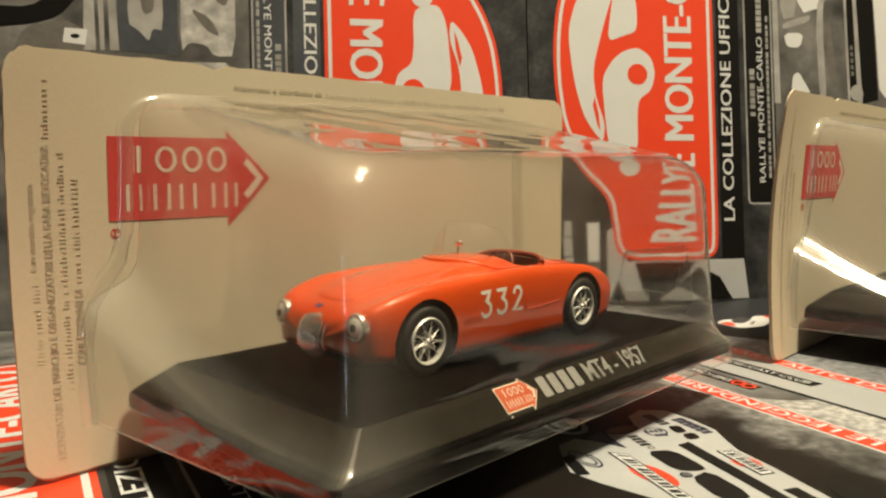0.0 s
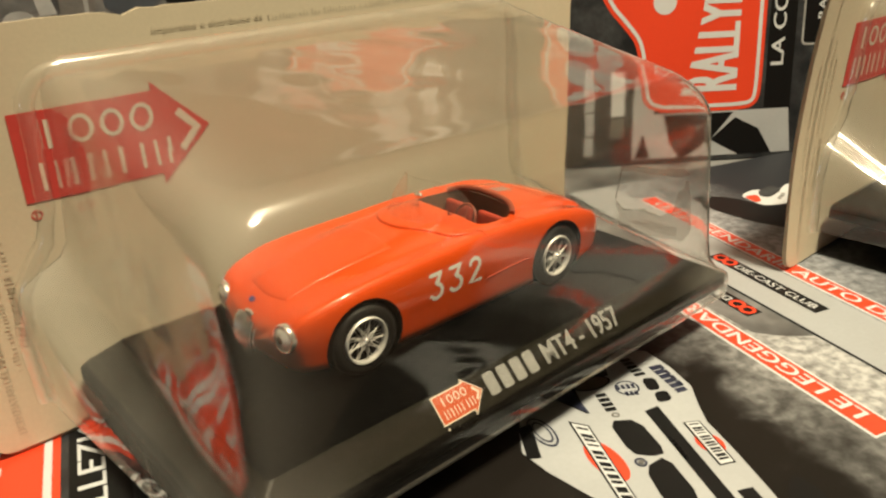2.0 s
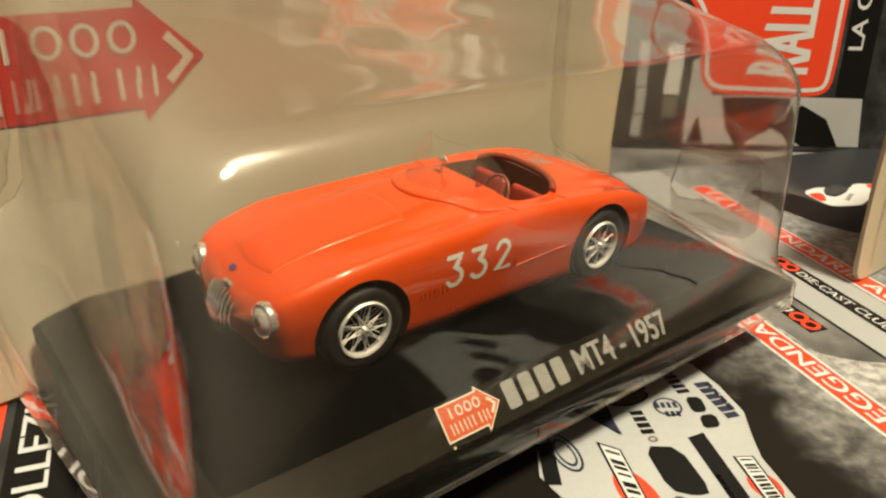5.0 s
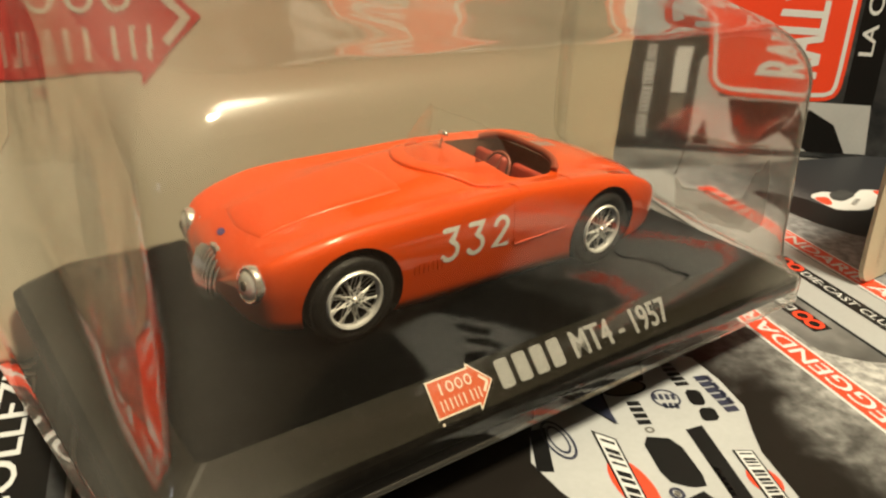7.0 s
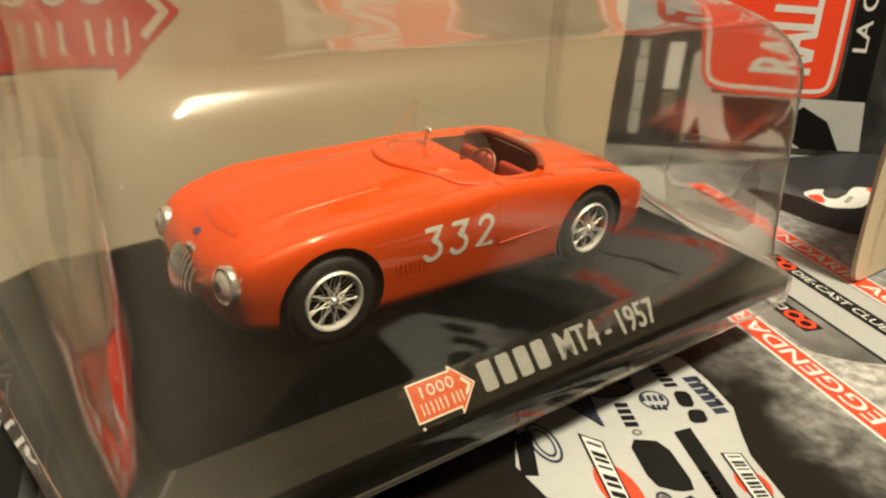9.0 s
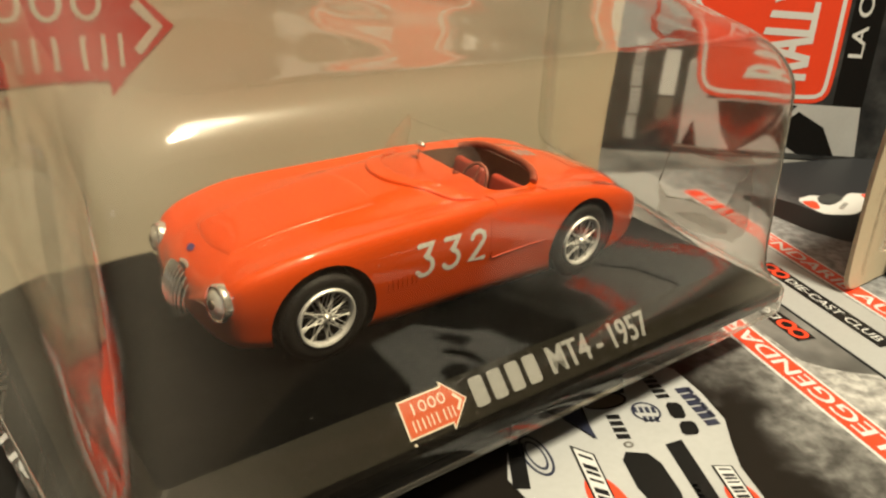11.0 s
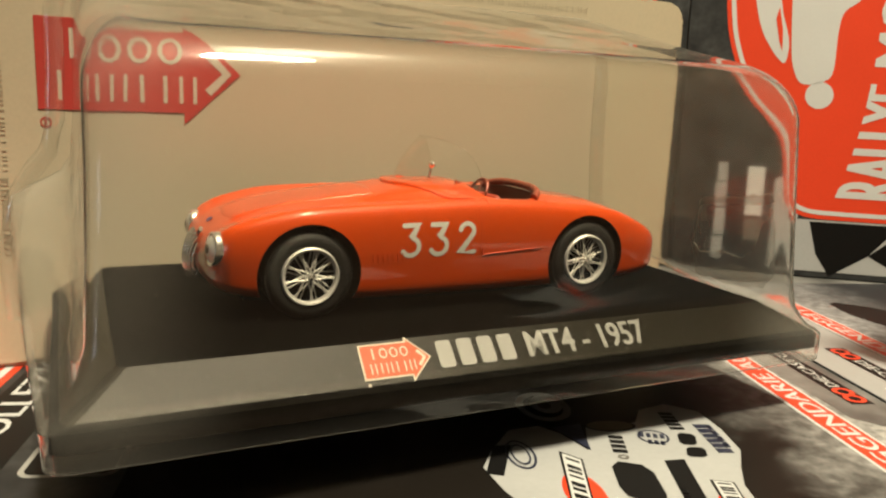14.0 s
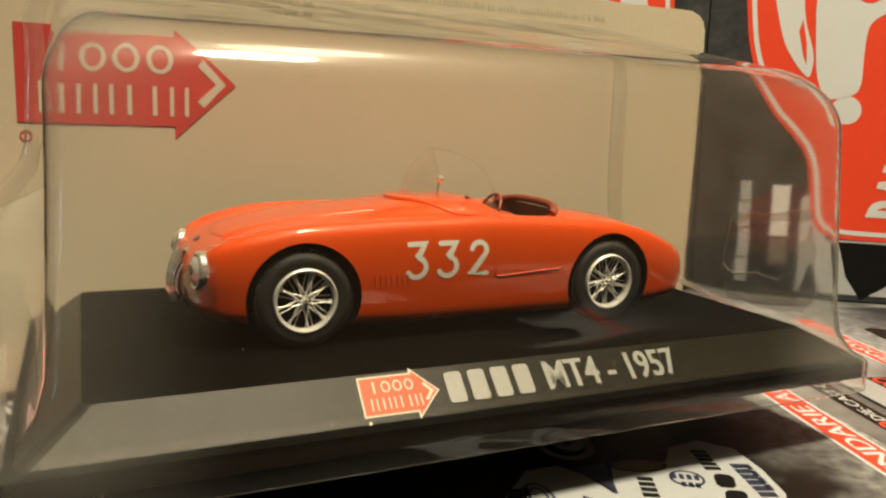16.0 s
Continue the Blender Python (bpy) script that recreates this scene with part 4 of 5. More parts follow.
def warp(bm):
    """Bends a shape with the card, whose free end bows back and whose upper edge leans forward; what stands off the card follows less."""
    for v in bm.verts:
        free, high = min(1.0, max(0.0, (-20 - v.co.x) / 36)), min(1.0, max(0.0, (40 - v.co.x) / 60))
        up = max(0.0, v.co.z) / 82
        grip = min(1.0, max(0.0, (v.co.y - 14) / 36)) ** 2
        v.co.y -= grip * (1.0 * high * up ** 2 - 2.4 * free * math.sin(math.pi * min(1.0, up)))
    return bm


def on_card(bm):
    """Stands a flat print on the card's face."""
    bm.transform(Matrix.Translation((0, 51.55, 0)) @ UPRIGHT)
    return warp(bm)


UPRIGHT = Matrix.Rotation(radians(90), 4, "X")


def pack(label, at):
    """Cardboard back with its prints and the clear shell fixed to it."""
    ob = thing("blister_pack", label, "blister pack", "blister packs", at=at)
    bm = bmesh.new()
    outline = rounded(-55.2, 115, 1.2, 81.6, 5, 8)
    rng = random.Random(4)
    outline = [(x + rng.uniform(-0.15, 0.15), z + (rng.uniform(-0.25, 0.1) if z > 2 else 0) + 0.9 * max(0.0, (50 - x) / 105) * z / 81) for x, z in outline]
    dense = []
    for k, (p, q) in enumerate(zip(outline, outline[1:] + outline[:1])):
        n = max(1, int(math.dist(p, q) / 3))
        for i in range(n):
            t = i / n
            dense.append((p[0] + (q[0] - p[0]) * t + rng.uniform(-0.08, 0.08), p[1] + (q[1] - p[1]) * t + (rng.uniform(-0.18, 0.10) if min(p[1], q[1]) > 1 else 0)))
    dense = [(x, z - (1.1 * max(0.0, 1 - abs(x + 14.5) / 2.6) if z > 79 else 0)) for x, z in dense]
    front, back = [bm.verts.new((x, 51.6, z)) for x, z in dense], [bm.verts.new((x, 52.25, z)) for x, z in dense]
    n = len(dense)
    bm.faces.new(front), bm.faces.new(back[::-1])
    for i in range(n):
        f = bm.faces.new((front[i], back[i], back[(i + 1) % n], front[(i + 1) % n]))
        f.material_index = 1
    for k in range(13):
        bmesh.ops.bisect_plane(bm, geom=bm.verts[:] + bm.edges[:] + bm.faces[:], plane_co=(-50 + 7.5 * k, 0, 0), plane_no=(1, 0, 0))
    for z in (20, 32, 42, 50, 57, 63, 68, 73, 77, 80):
        bmesh.ops.bisect_plane(bm, geom=bm.verts[:] + bm.edges[:] + bm.faces[:], plane_co=(0, 0, z), plane_no=(0, 0, 1))
    warp(bm)
    part("card", bm, [M["card"], M["card_edge"]], ob, "grey-beige cardboard back with worn edges", smooth=30)
    # plain board behind the printed card, showing along its lower edge
    bm = bmesh.new()
    low = rounded(-55.0, 114.4, 0, 76, 6, 8)
    f, b = [bm.verts.new((x, 52.3, z)) for x, z in low], [bm.verts.new((x, 52.75, z)) for x, z in low]
    bm.faces.new(f), bm.faces.new(b[::-1])
    for i in range(len(low)):
        bm.faces.new((f[i], b[i], b[(i + 1) % len(low)], f[(i + 1) % len(low)]))
    for k in range(6):
        bmesh.ops.bisect_plane(bm, geom=bm.verts[:] + bm.edges[:] + bm.faces[:], plane_co=(-50 + 10 * k, 0, 0), plane_no=(1, 0, 0))
        bmesh.ops.bisect_plane(bm, geom=bm.verts[:] + bm.edges[:] + bm.faces[:], plane_co=(0, 0, 30 + 8 * k), plane_no=(0, 0, 1))
    part("backing_board", warp(bm), M["card_edge"], ob, "plain brown board behind the card")
    arrow_sign(ob, -37.2, 49.8, 0, 37, 16.8, M["card_red"], M["card_white"], Matrix.Translation((0, 51.52, 0)) @ UPRIGHT, True)
    bm = bmesh.new()
    ring(bm, disc(-36, 47.4, 1.0), disc(-36, 47.4, 0.75))
    poly(bm, [(-36.3, 46.9), (-35.9, 46.9), (-35.9, 47.9), (-36.3, 47.9)])
    on_card(bm)
    part("register_mark", bm, M["card_red"], ob)
    # fine print: words that can be read, plain bars for names and the rest
    def bar_line(x, z0, z1, upright):
        bm = bmesh.new()
        z = z0
        while z < z1:
            w, hgt = rng.uniform(0.5, 0.95), rng.choice((0.8, 0.8, 1.2))
            q = [(x - hgt, z), (x, z), (x, z + w * 0.26), (x - hgt, z + w * 0.26)]
            poly(bm, q if upright else [(b, -a) for a, b in q])
            z += w + (0.12 if rng.random() < 0.86 else 0.8)
        tagged(part("fine_print", on_card(bm), M["card_grey"], ob), kind="stuff")

    for text, x, z0, wide in (("\u00e8 un marchio registrato", -50.4, 41.0, 16.6), ("LICENZIATARI DEL MARCHIO E ORGANIZZATORI DELLA GARA RIEVOCATIVA", -47.8, 4.4, 60.4), ("CONCESSIONARI DI", -42.8, 22.2, 14.6)):
        part("fine_lettering", on_card(letters(bmesh.new(), text, x, z0, wide, 1.45, 0, 0.012, turn=True)), M["card_grey"], ob, "small grey lettering")
    for x, z0, z1 in ((-50.4, 23.2, 39.0), (-47.8, 66.0, 77), (-45.3, 17.5, 63.5), (-42.8, 38.2, 58.2)):
        bar_line(x, z0, z1, True)
    part("fine_lettering", on_card(letters(bmesh.new(), "Importato e distribuito da", -9.0, 76.9, 24.0, 1.5, 0, 0.006)), M["card_grey"], ob, "small grey lettering")
    bar_line(-76.9, 16.4, 84, False)
    shell = part("clear_shell", warp(blister_shell()), M["blister"], ob, "clear plastic blister", smooth=35)
    shell.visible_shadow = False
    # raised bead where the shell meets the card
    bead = [(-43, 10), (-43.5, 24), (-42, 33), (-39, 38), (-36, 42), (-34.5, 48), (-34, 62)] + [(-27 - 7 * math.cos(radians(a)), 66.5 + 7 * math.sin(radians(a))) for a in range(0, 91, 10)]
    bead += [(-27 + (83 + 27) * t / 20, 73.5) for t in range(1, 20)] + [(82 + 7 * math.sin(radians(a)), 66.5 + 7 * math.cos(radians(a))) for a in range(0, 91, 10)]
    bead += [(89.5, 62), (89.8, 48), (90.4, 36), (91.5, 26), (94, 19), (97, 14), (97.5, 10)]
    bm = tube(bmesh.new(), [(x, 50.9, z) for x, z in bead], 1.7, 12)
    part("shell_bead", warp(bm), M["soft_edge"], ob, smooth=60).visible_shadow = False
    # black base inside the shell
    bm = bmesh.new()
    loops = []
    for z, xl, xr, y0, y1, r in ((12.4, -36.2, 92.6, -18.2, 50.5, 1.6), (15.0, -36.2, 92.6, -18.2, 50.5, 1.6), (15.8, -35.0, 91.6, -17.6, 50.4, 1.6), (20.6, -28.4, 82.2, -12.8, 45, 1.2)):
        loops.append([bm.verts.new((x, y, z)) for x, y in rounded(xl, xr, y0, y1, r, 3)])
    for k, (p, q) in enumerate(zip(loops, loops[1:])):
        for i in range(len(p)):
            f = bm.faces.new((p[i], p[(i + 1) % len(p)], q[(i + 1) % len(p)], q[i]))
            f.material_index = 1 if k == 2 else 0
    bm.faces.new(loops[-1])
    bm.faces.new(loops[0][::-1])
    part("base", bm, [M["plinth"], M["plinth_bevel"]], ob, "black plastic display base with a bevelled front")
    return ob


def on_bevel():
    """The front slope of the base: x along it, y up the slope."""
    up = Vector((0, -12.8 + 17.6, 20.6 - 15.8)).normalized()
    n = Vector((1, 0, 0)).cross(up)
    return Matrix.Translation((0, -17.6, 15.8)) @ Matrix((Vector((1, 0, 0)), up, n)).transposed().to_4x4()


main_pack = pack("clear blister pack on a grey-beige card holding a red model car", Matrix())
bevel = on_bevel()
arrow_sign(main_pack, 3.2, 1.1, 0.03, 10.2, 5.0, M["tag_red"], M["card_white"], bevel)
bm = bmesh.new()
for k in range(4):
    x = 14.8 + 3.45 * k
    poly(bm, rounded(x, x + 2.5, 1.4, 5.8, 0.5, 4), 0.05)
bm.transform(bevel)
pieces("name_shape", bm, M["white"], main_pack, "white shapes for the maker's name")
bm = letters(bmesh.new(), "MT4 - 1957", 30.0, 1.4, 22.8, 4.4, 0.05, 0.022, bold=0.008)
bm.transform(bevel)
part("name_lettering", bm, M["white"], main_pack, "white model lettering on the base")

rng = random.Random(23)


def side_point(y, z):
    """A place just outside the shell's narrow end face."""
    return Vector((88.6 + max(0.0, 36 - z) * 0.06 + max(0.0, 22 - z) * 0.15, y, z))


def ragged(pts, amount):
    out = []
    for p, q in zip(pts, pts[1:] + pts[:1]):
        for i in range(4):
            t = i / 4
            out.append((p[0] + (q[0] - p[0]) * t + rng.uniform(-amount, amount), p[1] + (q[1] - p[1]) * t + rng.uniform(-amount, amount)))
    return out


# rubbed patch on the end face: a milky foot with a scored line round it
for pts in ([(12.6, 27), (10, 25), (4, 26.6), (-1, 26), (-4, 28.6), (-5.4, 34), (-7.4, 37.4), (-8.6, 33), (-8.8, 25), (-7, 20.6), (3, 19.8), (12, 20.2)],
            [(8, 22), (2, 24.4), (-5, 24), (-6, 22), (1, 21)], [(11.6, 35.4), (11, 36.6), (2, 38.2), (-6, 39.4), (-7.6, 38.2), (1, 36.6)]):
    bm = bmesh.new()
    bm.faces.new([bm.verts.new(side_point(y, z) + Vector((0.06 if len(pts) < 8 else 0, 0, 0))) for y, z in ragged(pts, 0.45)])
    bmesh.ops.triangulate(bm, faces=bm.faces)
    part("scuff", bm, M["smear"], main_pack, "milky scuffed patch on the clear plastic").visible_shadow = False
bm = bmesh.new()
for path in ([(13, 27.6), (12.4, 31), (11.4, 36)], [(11.4, 36.2), (6, 37.4), (0, 38), (-7, 39.8)], [(12.6, 26.8), (10.4, 24.8), (4, 26.4), (-1, 25.8)]):
    for j in range(2):
        tube(bm, [side_point(y + rng.uniform(-0.3, 0.3), z + rng.uniform(-0.3, 0.3)) for y, z in path], rng.uniform(0.04, 0.08), 5)
tagged(part("score_mark", bm, M["dust"], main_pack, "pale scored lines in the plastic"), kind="stuff")
bm = bmesh.new()
for k in range(70):
    x, z = rng.uniform(-28, 86), rng.uniform(22, 55)
    bmesh.ops.create_icosphere(bm, subdivisions=1, radius=rng.choice((0.04, 0.05, 0.08)), matrix=Matrix.Translation((x, -17.1 + (z - 24) * 0.024, z)))
for k in range(150):
    x, t = rng.uniform(-28, 82), rng.uniform(0, 1)
    bmesh.ops.create_icosphere(bm, subdivisions=1, radius=rng.choice((0.04, 0.05, 0.08)), matrix=Matrix.Translation((x, -17.6 + 4.8 * t, 15.85 + 4.8 * t)))
for k in range(140):
    bmesh.ops.create_icosphere(bm, subdivisions=1, radius=rng.choice((0.03, 0.04, 0.06)), matrix=Matrix.Translation((rng.uniform(-26, 80), rng.uniform(-12, 40), 20.65)))
tagged(part("dust", bm, M["dust"], main_pack, "pale dust specks"), kind="stuff")

second_pack = pack("clear blister pack on a grey-beige card with a black base", Matrix.Translation((187 * MM, -66.5 * MM, 0)))


# ---- model car: x from nose to tail, y = 0 on its middle ----
MID = 16.0
SX = [-15.2, -14.8, -14.2, -13.2, -11.6, -8, 0, 10, 20, 30, 42, 51, 59, 65.5, 70, 72.4, 73.7]
HALF_W = [4.6, 8.2, 10.9, 13.1, 14.5, 15.6, 16.4, 16.2, 16.0, 16.0, 16.3, 16.6, 16.0, 14.4, 11.8, 8.8, 5.0]
LOW = [27.4, 26.8, 26.2, 25.6, 25.0, 24.4, 23.8, 23.2, 23.0, 23.0, 23.1, 23.2, 23.5, 23.9, 24.3, 24.8, 25.6]
CREST = [29.2, 30.6, 32.0, 33.5, 34.9, 36.3, 37.8, 38.2, 38.4, 38.6, 38.1, 37.4, 35.9, 33.4, 31.2, 29.6, 28.4]
RIDGE = [29.6, 31.0, 32.1, 33.1, 34.2, 35.8, 37.6, 39.0, 40.3, 40.6, 39.0, 38.0, 36.7, 34.7, 32.5, 30.6, 29.0]


def section(x):
    w, lo, cr, ri = (spline(SX, c, x) for c in (HALF_W, LOW, CREST, RIDGE))
    h = cr - lo
    dip = 0.30 * max(0.0, min(1.0, (x + 14) / 5, (14 - x) / 16)) + 0.16
    ctrl = [(0, lo), (0.55 * w, lo), (0.88 * w, lo + 0.003 * h), (0.958 * w, lo + 0.06 * h), (0.985 * w, lo + 0.28 * h), (w, lo + 0.56 * h), (0.988 * w, lo + 0.78 * h), (0.952 * w, lo + 0.925 * h),
            (0.885 * w, cr - 0.06), (0.80 * w, cr - 0.04 - 0.3 * dip), (0.66 * w, cr - 0.10 - dip), (0.52 * w, cr + 0.60 * (ri - cr) - 0.85 * dip), (0.34 * w, cr + 0.92 * (ri - cr) - 0.1 * dip), (0, ri)]
    full = ctrl + [(-y, z) for y, z in ctrl[-2:0:-1]]
    out, n = [], len(full)
    for k in range(n):
        p0, p1, p2, p3 = (Vector(full[(k + j) % n]) for j in (-1, 0, 1, 2))
        for i in range(4):
            t = i / 4
            out.append(0.5 * (2 * p1 + (p2 - p0) * t + (2 * p0 - 5 * p1 + 4 * p2 - p3) * t * t + (3 * p1 - p0 - 3 * p2 + p3) * t ** 3))
    return out


def car_body():
    bm = bmesh.new()
    xs = [-15.2, -15.05, -14.8, -14.5, -14.2, -13.8, -13.3, -12.8, -12.2, -11.6] + [-11 + 1.5 * i for i in range(51)] + [65.4, 66.8, 68.2, 69.5, 70.6, 71.5, 72.3, 73.0, 73.4, 73.7]
    rows = [[bm.verts.new((x, p.x, p.y)) for p in section(x)] for x in xs]
    n = len(rows[0])
    for p, q in zip(rows, rows[1:]):
        for i in range(n):
            bm.faces.new((p[i], p[(i + 1) % n], q[(i + 1) % n], q[i]))
    bm.faces.new(rows[0])
    bm.faces.new(rows[-1][::-1])
    body = part("body", bm, [M["paint"]])
    cutters = []
    for x in (0.0, 51.2):
        for s in (-1, 1):
            bm = lathe(bmesh.new(), [(0.001, s * 6.5), (8.1, s * 6.5), (8.1, s * 15.6), (8.4, s * 19.0), (0.001, s * 19.0)], 40)
            bmesh.ops.remove_doubles(bm, verts=bm.verts, dist=0.01)
            bm.transform(Matrix.Translation((x, 0, 27.5)))
            cutters.append(part("cutter", bm, [M["arch"]]))
    bm = bmesh.new()
    loops = []
    for z, g in ((31.0, 0.90), (36.0, 0.97), (39.0, 1.0), (46.0, 1.06)):
        pts = []
        for i in range(40):
            a = 2 * math.pi * i / 40
            c, s = math.cos(a), math.sin(a)
            pts.append((37.9 + 7.7 * g * math.copysign(abs(c) ** 0.62, c), 10.8 * g * math.copysign(abs(s) ** 0.68, s), z))
        loops.append([bm.verts.new(p) for p in pts])
    for p, q in zip(loops, loops[1:]):
        for i in range(40):
            bm.faces.new((p[i], p[(i + 1) % 40], q[(i + 1) % 40], q[i]))
    bm.faces.new(loops[0])
    bm.faces.new(loops[-1])
    cutters.append(part("cutter", bm, [M["cockpit"]]))
    for c in cutters:
        md = body.modifiers.new("cut", "BOOLEAN")
        md.operation, md.object, md.solver, md.material_mode = "DIFFERENCE", c, "EXACT", "TRANSFER"
    done = bpy.data.meshes.new_from_object(body.evaluated_get(bpy.context.evaluated_depsgraph_get()))
    body.modifiers.clear()
    body.data = done
    for c in cutters:
        bpy.data.objects.remove(c)
    for p in done.polygons:
        p.use_smooth = True
    done.set_sharp_from_angle(angle=radians(38))
    return body


def wheel(parent, x, side):
    """Tyre, rim, hub and crossed wire spokes; side -1 faces the camera."""
    ob = new("wheel")
    ob.parent = parent
    ob.location = (x * MM, side * 16.0 * MM, 27.5 * MM)
    ob.rotation_euler = (0, radians(17 + x), 0 if side < 0 else math.pi)
    prof = [(4.5, 5.2), (6.2, 5.3), (6.75, 4.7), (6.88, 3.9), (6.88, 1.3), (6.75, 0.6), (6.25, 0.02), (5.5, -0.14), (4.75, 0.05), (4.55, 0.5)]
    tyre = part("tyre", lathe(bmesh.new(), prof, 56), M["tyre"], ob, "black rubber tyre", smooth=50)
    bm = bmesh.new()
    for k in range(72):
        a = 2 * math.pi * k / 72
        for y in (0.75, 4.45):
            m = Matrix.Rotation(a, 4, "Y") @ Matrix.Translation((6.84, y, 0))
            bmesh.ops.create_cube(bm, size=1.0, matrix=m @ Matrix.Diagonal((0.34, 0.6, 0.32, 1)))
    tagged(part("tread", bm, M["tyre"], ob), kind="stuff")
    part("rim", lathe(bmesh.new(), [(4.3, 1.1), (4.5, 0.9), (4.62, 0.2), (4.56, -0.12), (4.36, -0.28), (4.02, -0.12), (3.92, 0.3), (4.0, 0.9), (4.3, 1.1)], 48), M["rim"], ob, "silver wheel rim", smooth=50)
    part("barrel", lathe(bmesh.new(), [(4.5, 0.6), (4.25, 1.0), (4.2, 3.4), (4.6, 3.6)], 36), M["arch"], ob, smooth=50)
    part("hub", lathe(bmesh.new(), [(0.001, -0.55), (0.34, -0.5), (0.42, -0.1), (0.72, 0.15), (0.8, 0.5), (0.72, 2.4), (0.001, 2.4)], 20), M["chrome"], ob, "chrome knock-off hub", smooth=40)
    part("drum", lathe(bmesh.new(), [(0.001, 2.9), (4.3, 2.9), (4.3, 3.2), (0.001, 3.2)], 32), M["arch"], ob)
    for y0, y1, start, spread, r in ((0.10, 0.5, 0, 33, 0.105), (1.5, 0.85, 10, 26, 0.09)):
        for k in range(18):
            sd = 1 if k % 2 else -1
            a, a1 = radians(20 * k + start), radians(20 * k + start + spread * sd)
            p, q = (0.75 * math.cos(a), y0, 0.75 * math.sin(a)), (4.1 * math.cos(a1), y1 - 0.2, 4.1 * math.sin(a1))
            part("spoke", tube(bmesh.new(), [p, q], r, 6), M["rim"], ob)
    return ob


car = thing("model_car", "red open racing car model with wire wheels on black base", "model car", at=Matrix.Translation((0, MID * MM, 0)))
body = car_body()
body.parent = car
body["label"] = "glossy orange-red open car body"
for wx in (0.0, 51.2):
    for sd in (-1, 1):
        wheel(car, wx, sd)

from mathutils.bvhtree import BVHTree
skin = BVHTree.FromPolygons([v.co / MM for v in body.data.vertices], [tuple(p.vertices) for p in body.data.polygons])


def drop_on(bm, way, lift):
    """Lays a shape on the body along a direction."""
    way = Vector(way)
    for v in bm.verts:
        hit, normal, _, _ = skin.ray_cast(v.co - way * 40, way)
        if hit:
            v.co = hit + normal * (lift if normal.dot(way) < 0 else -lift)
    return bm


def decal(name, bm, mat, way, lift, label=""):
    bmesh.ops.triangulate(bm, faces=bm.faces)
    bmesh.ops.subdivide_edges(bm, edges=[e for e in bm.edges if e.calc_length() > 0.8], cuts=2, use_grid_fill=True)
    return part(name, drop_on(bm, way, lift), mat, car, label)


def brush(bm, path, wide):
    """A painted stroke of even width with round ends along a path in x and y."""
    pts = [Vector(p) for p in path]
    side = []
    for k, p in enumerate(pts):
        d = (pts[min(k + 1, len(pts) - 1)] - pts[max(k - 1, 0)]).normalized()
        a = (pts[k] - pts[k - 1]).normalized() if k else d
        c = (pts[k + 1] - pts[k]).normalized() if k < len(pts) - 1 else d
        side.append(Vector((-d.y, d.x)) * (wide / 2) / max(0.55, math.sqrt(max(0.0, (1 + a.dot(c)) / 2))))
    caps = []
    for p, d0 in ((pts[-1], pts[-1] - pts[-2]), (pts[0], pts[0] - pts[1])):
        d0 = d0.normalized()
        n0 = Vector((-d0.y, d0.x))
        caps.append([p + wide / 2 * (n0 * math.cos(radians(g)) + d0 * math.sin(radians(g))) for g in (30, 60, 90, 120, 150)])
    loop = [bm.verts.new((*(p + s), 0)) for p, s in zip(pts, side)], [bm.verts.new((*(p - s), 0)) for p, s in zip(pts, side)]
    for k in range(len(pts) - 1):
        bm.faces.new((loop[0][k], loop[0][k + 1], loop[1][k + 1], loop[1][k]))
    for c, (u, w) in zip(caps, ((loop[0][-1], loop[1][-1]), (loop[1][0], loop[0][0]))):
        bm.faces.new([u] + [bm.verts.new((*q, 0)) for q in c] + [w])
    return bm


def arc_path(cx, cy, rx, ry, a0, a1, n=12):
    return [(cx + rx * math.cos(radians(a0 + (a1 - a0) * i / n)), cy + ry * math.sin(radians(a0 + (a1 - a0) * i / n))) for i in range(n + 1)]


DIGITS = {"3": [(0.3, 5.2), (2.75, 5.2), (1.6, 3.25)] + arc_path(1.45, 1.75, 1.5, 1.45, 75, -150), "2": arc_path(1.7, 4.0, 1.25, 1.2, 170, -20) + [(0.45, 0.45), (3.1, 0.45)]}
# racing number on both flanks: flat-topped threes
for sd in (-1, 1):
    for k, ch in enumerate("332"):
        bm = brush(bmesh.new(), DIGITS[ch], 0.78)
        x0 = 15.0 + 5.0 * k
        for v in bm.verts:
            v.co = Vector((x0 + v.co.x if sd < 0 else 28.6 + 15.0 - x0 - v.co.x, sd * 30.0, 29.7 + v.co.y))
        decal("race_number", bm, M["enamel"], (0, -sd, 0), 0.05, "white race number digit")


def seam(name, pts, r, mat, way, lift=0.0, closed=False):
    laid = []
    for p in pts:
        hit, normal, _, _ = skin.ray_cast(Vector(p) - Vector(way) * 90, Vector(way))
        if hit:
            laid.append(hit + normal * lift * (1 if normal.dot(Vector(way)) < 0 else -1))
    if len(laid) > 1:
        part(name, tube(bmesh.new(), laid, r, 6, closed), mat, car, smooth=60)


down = (0, 0, -1)
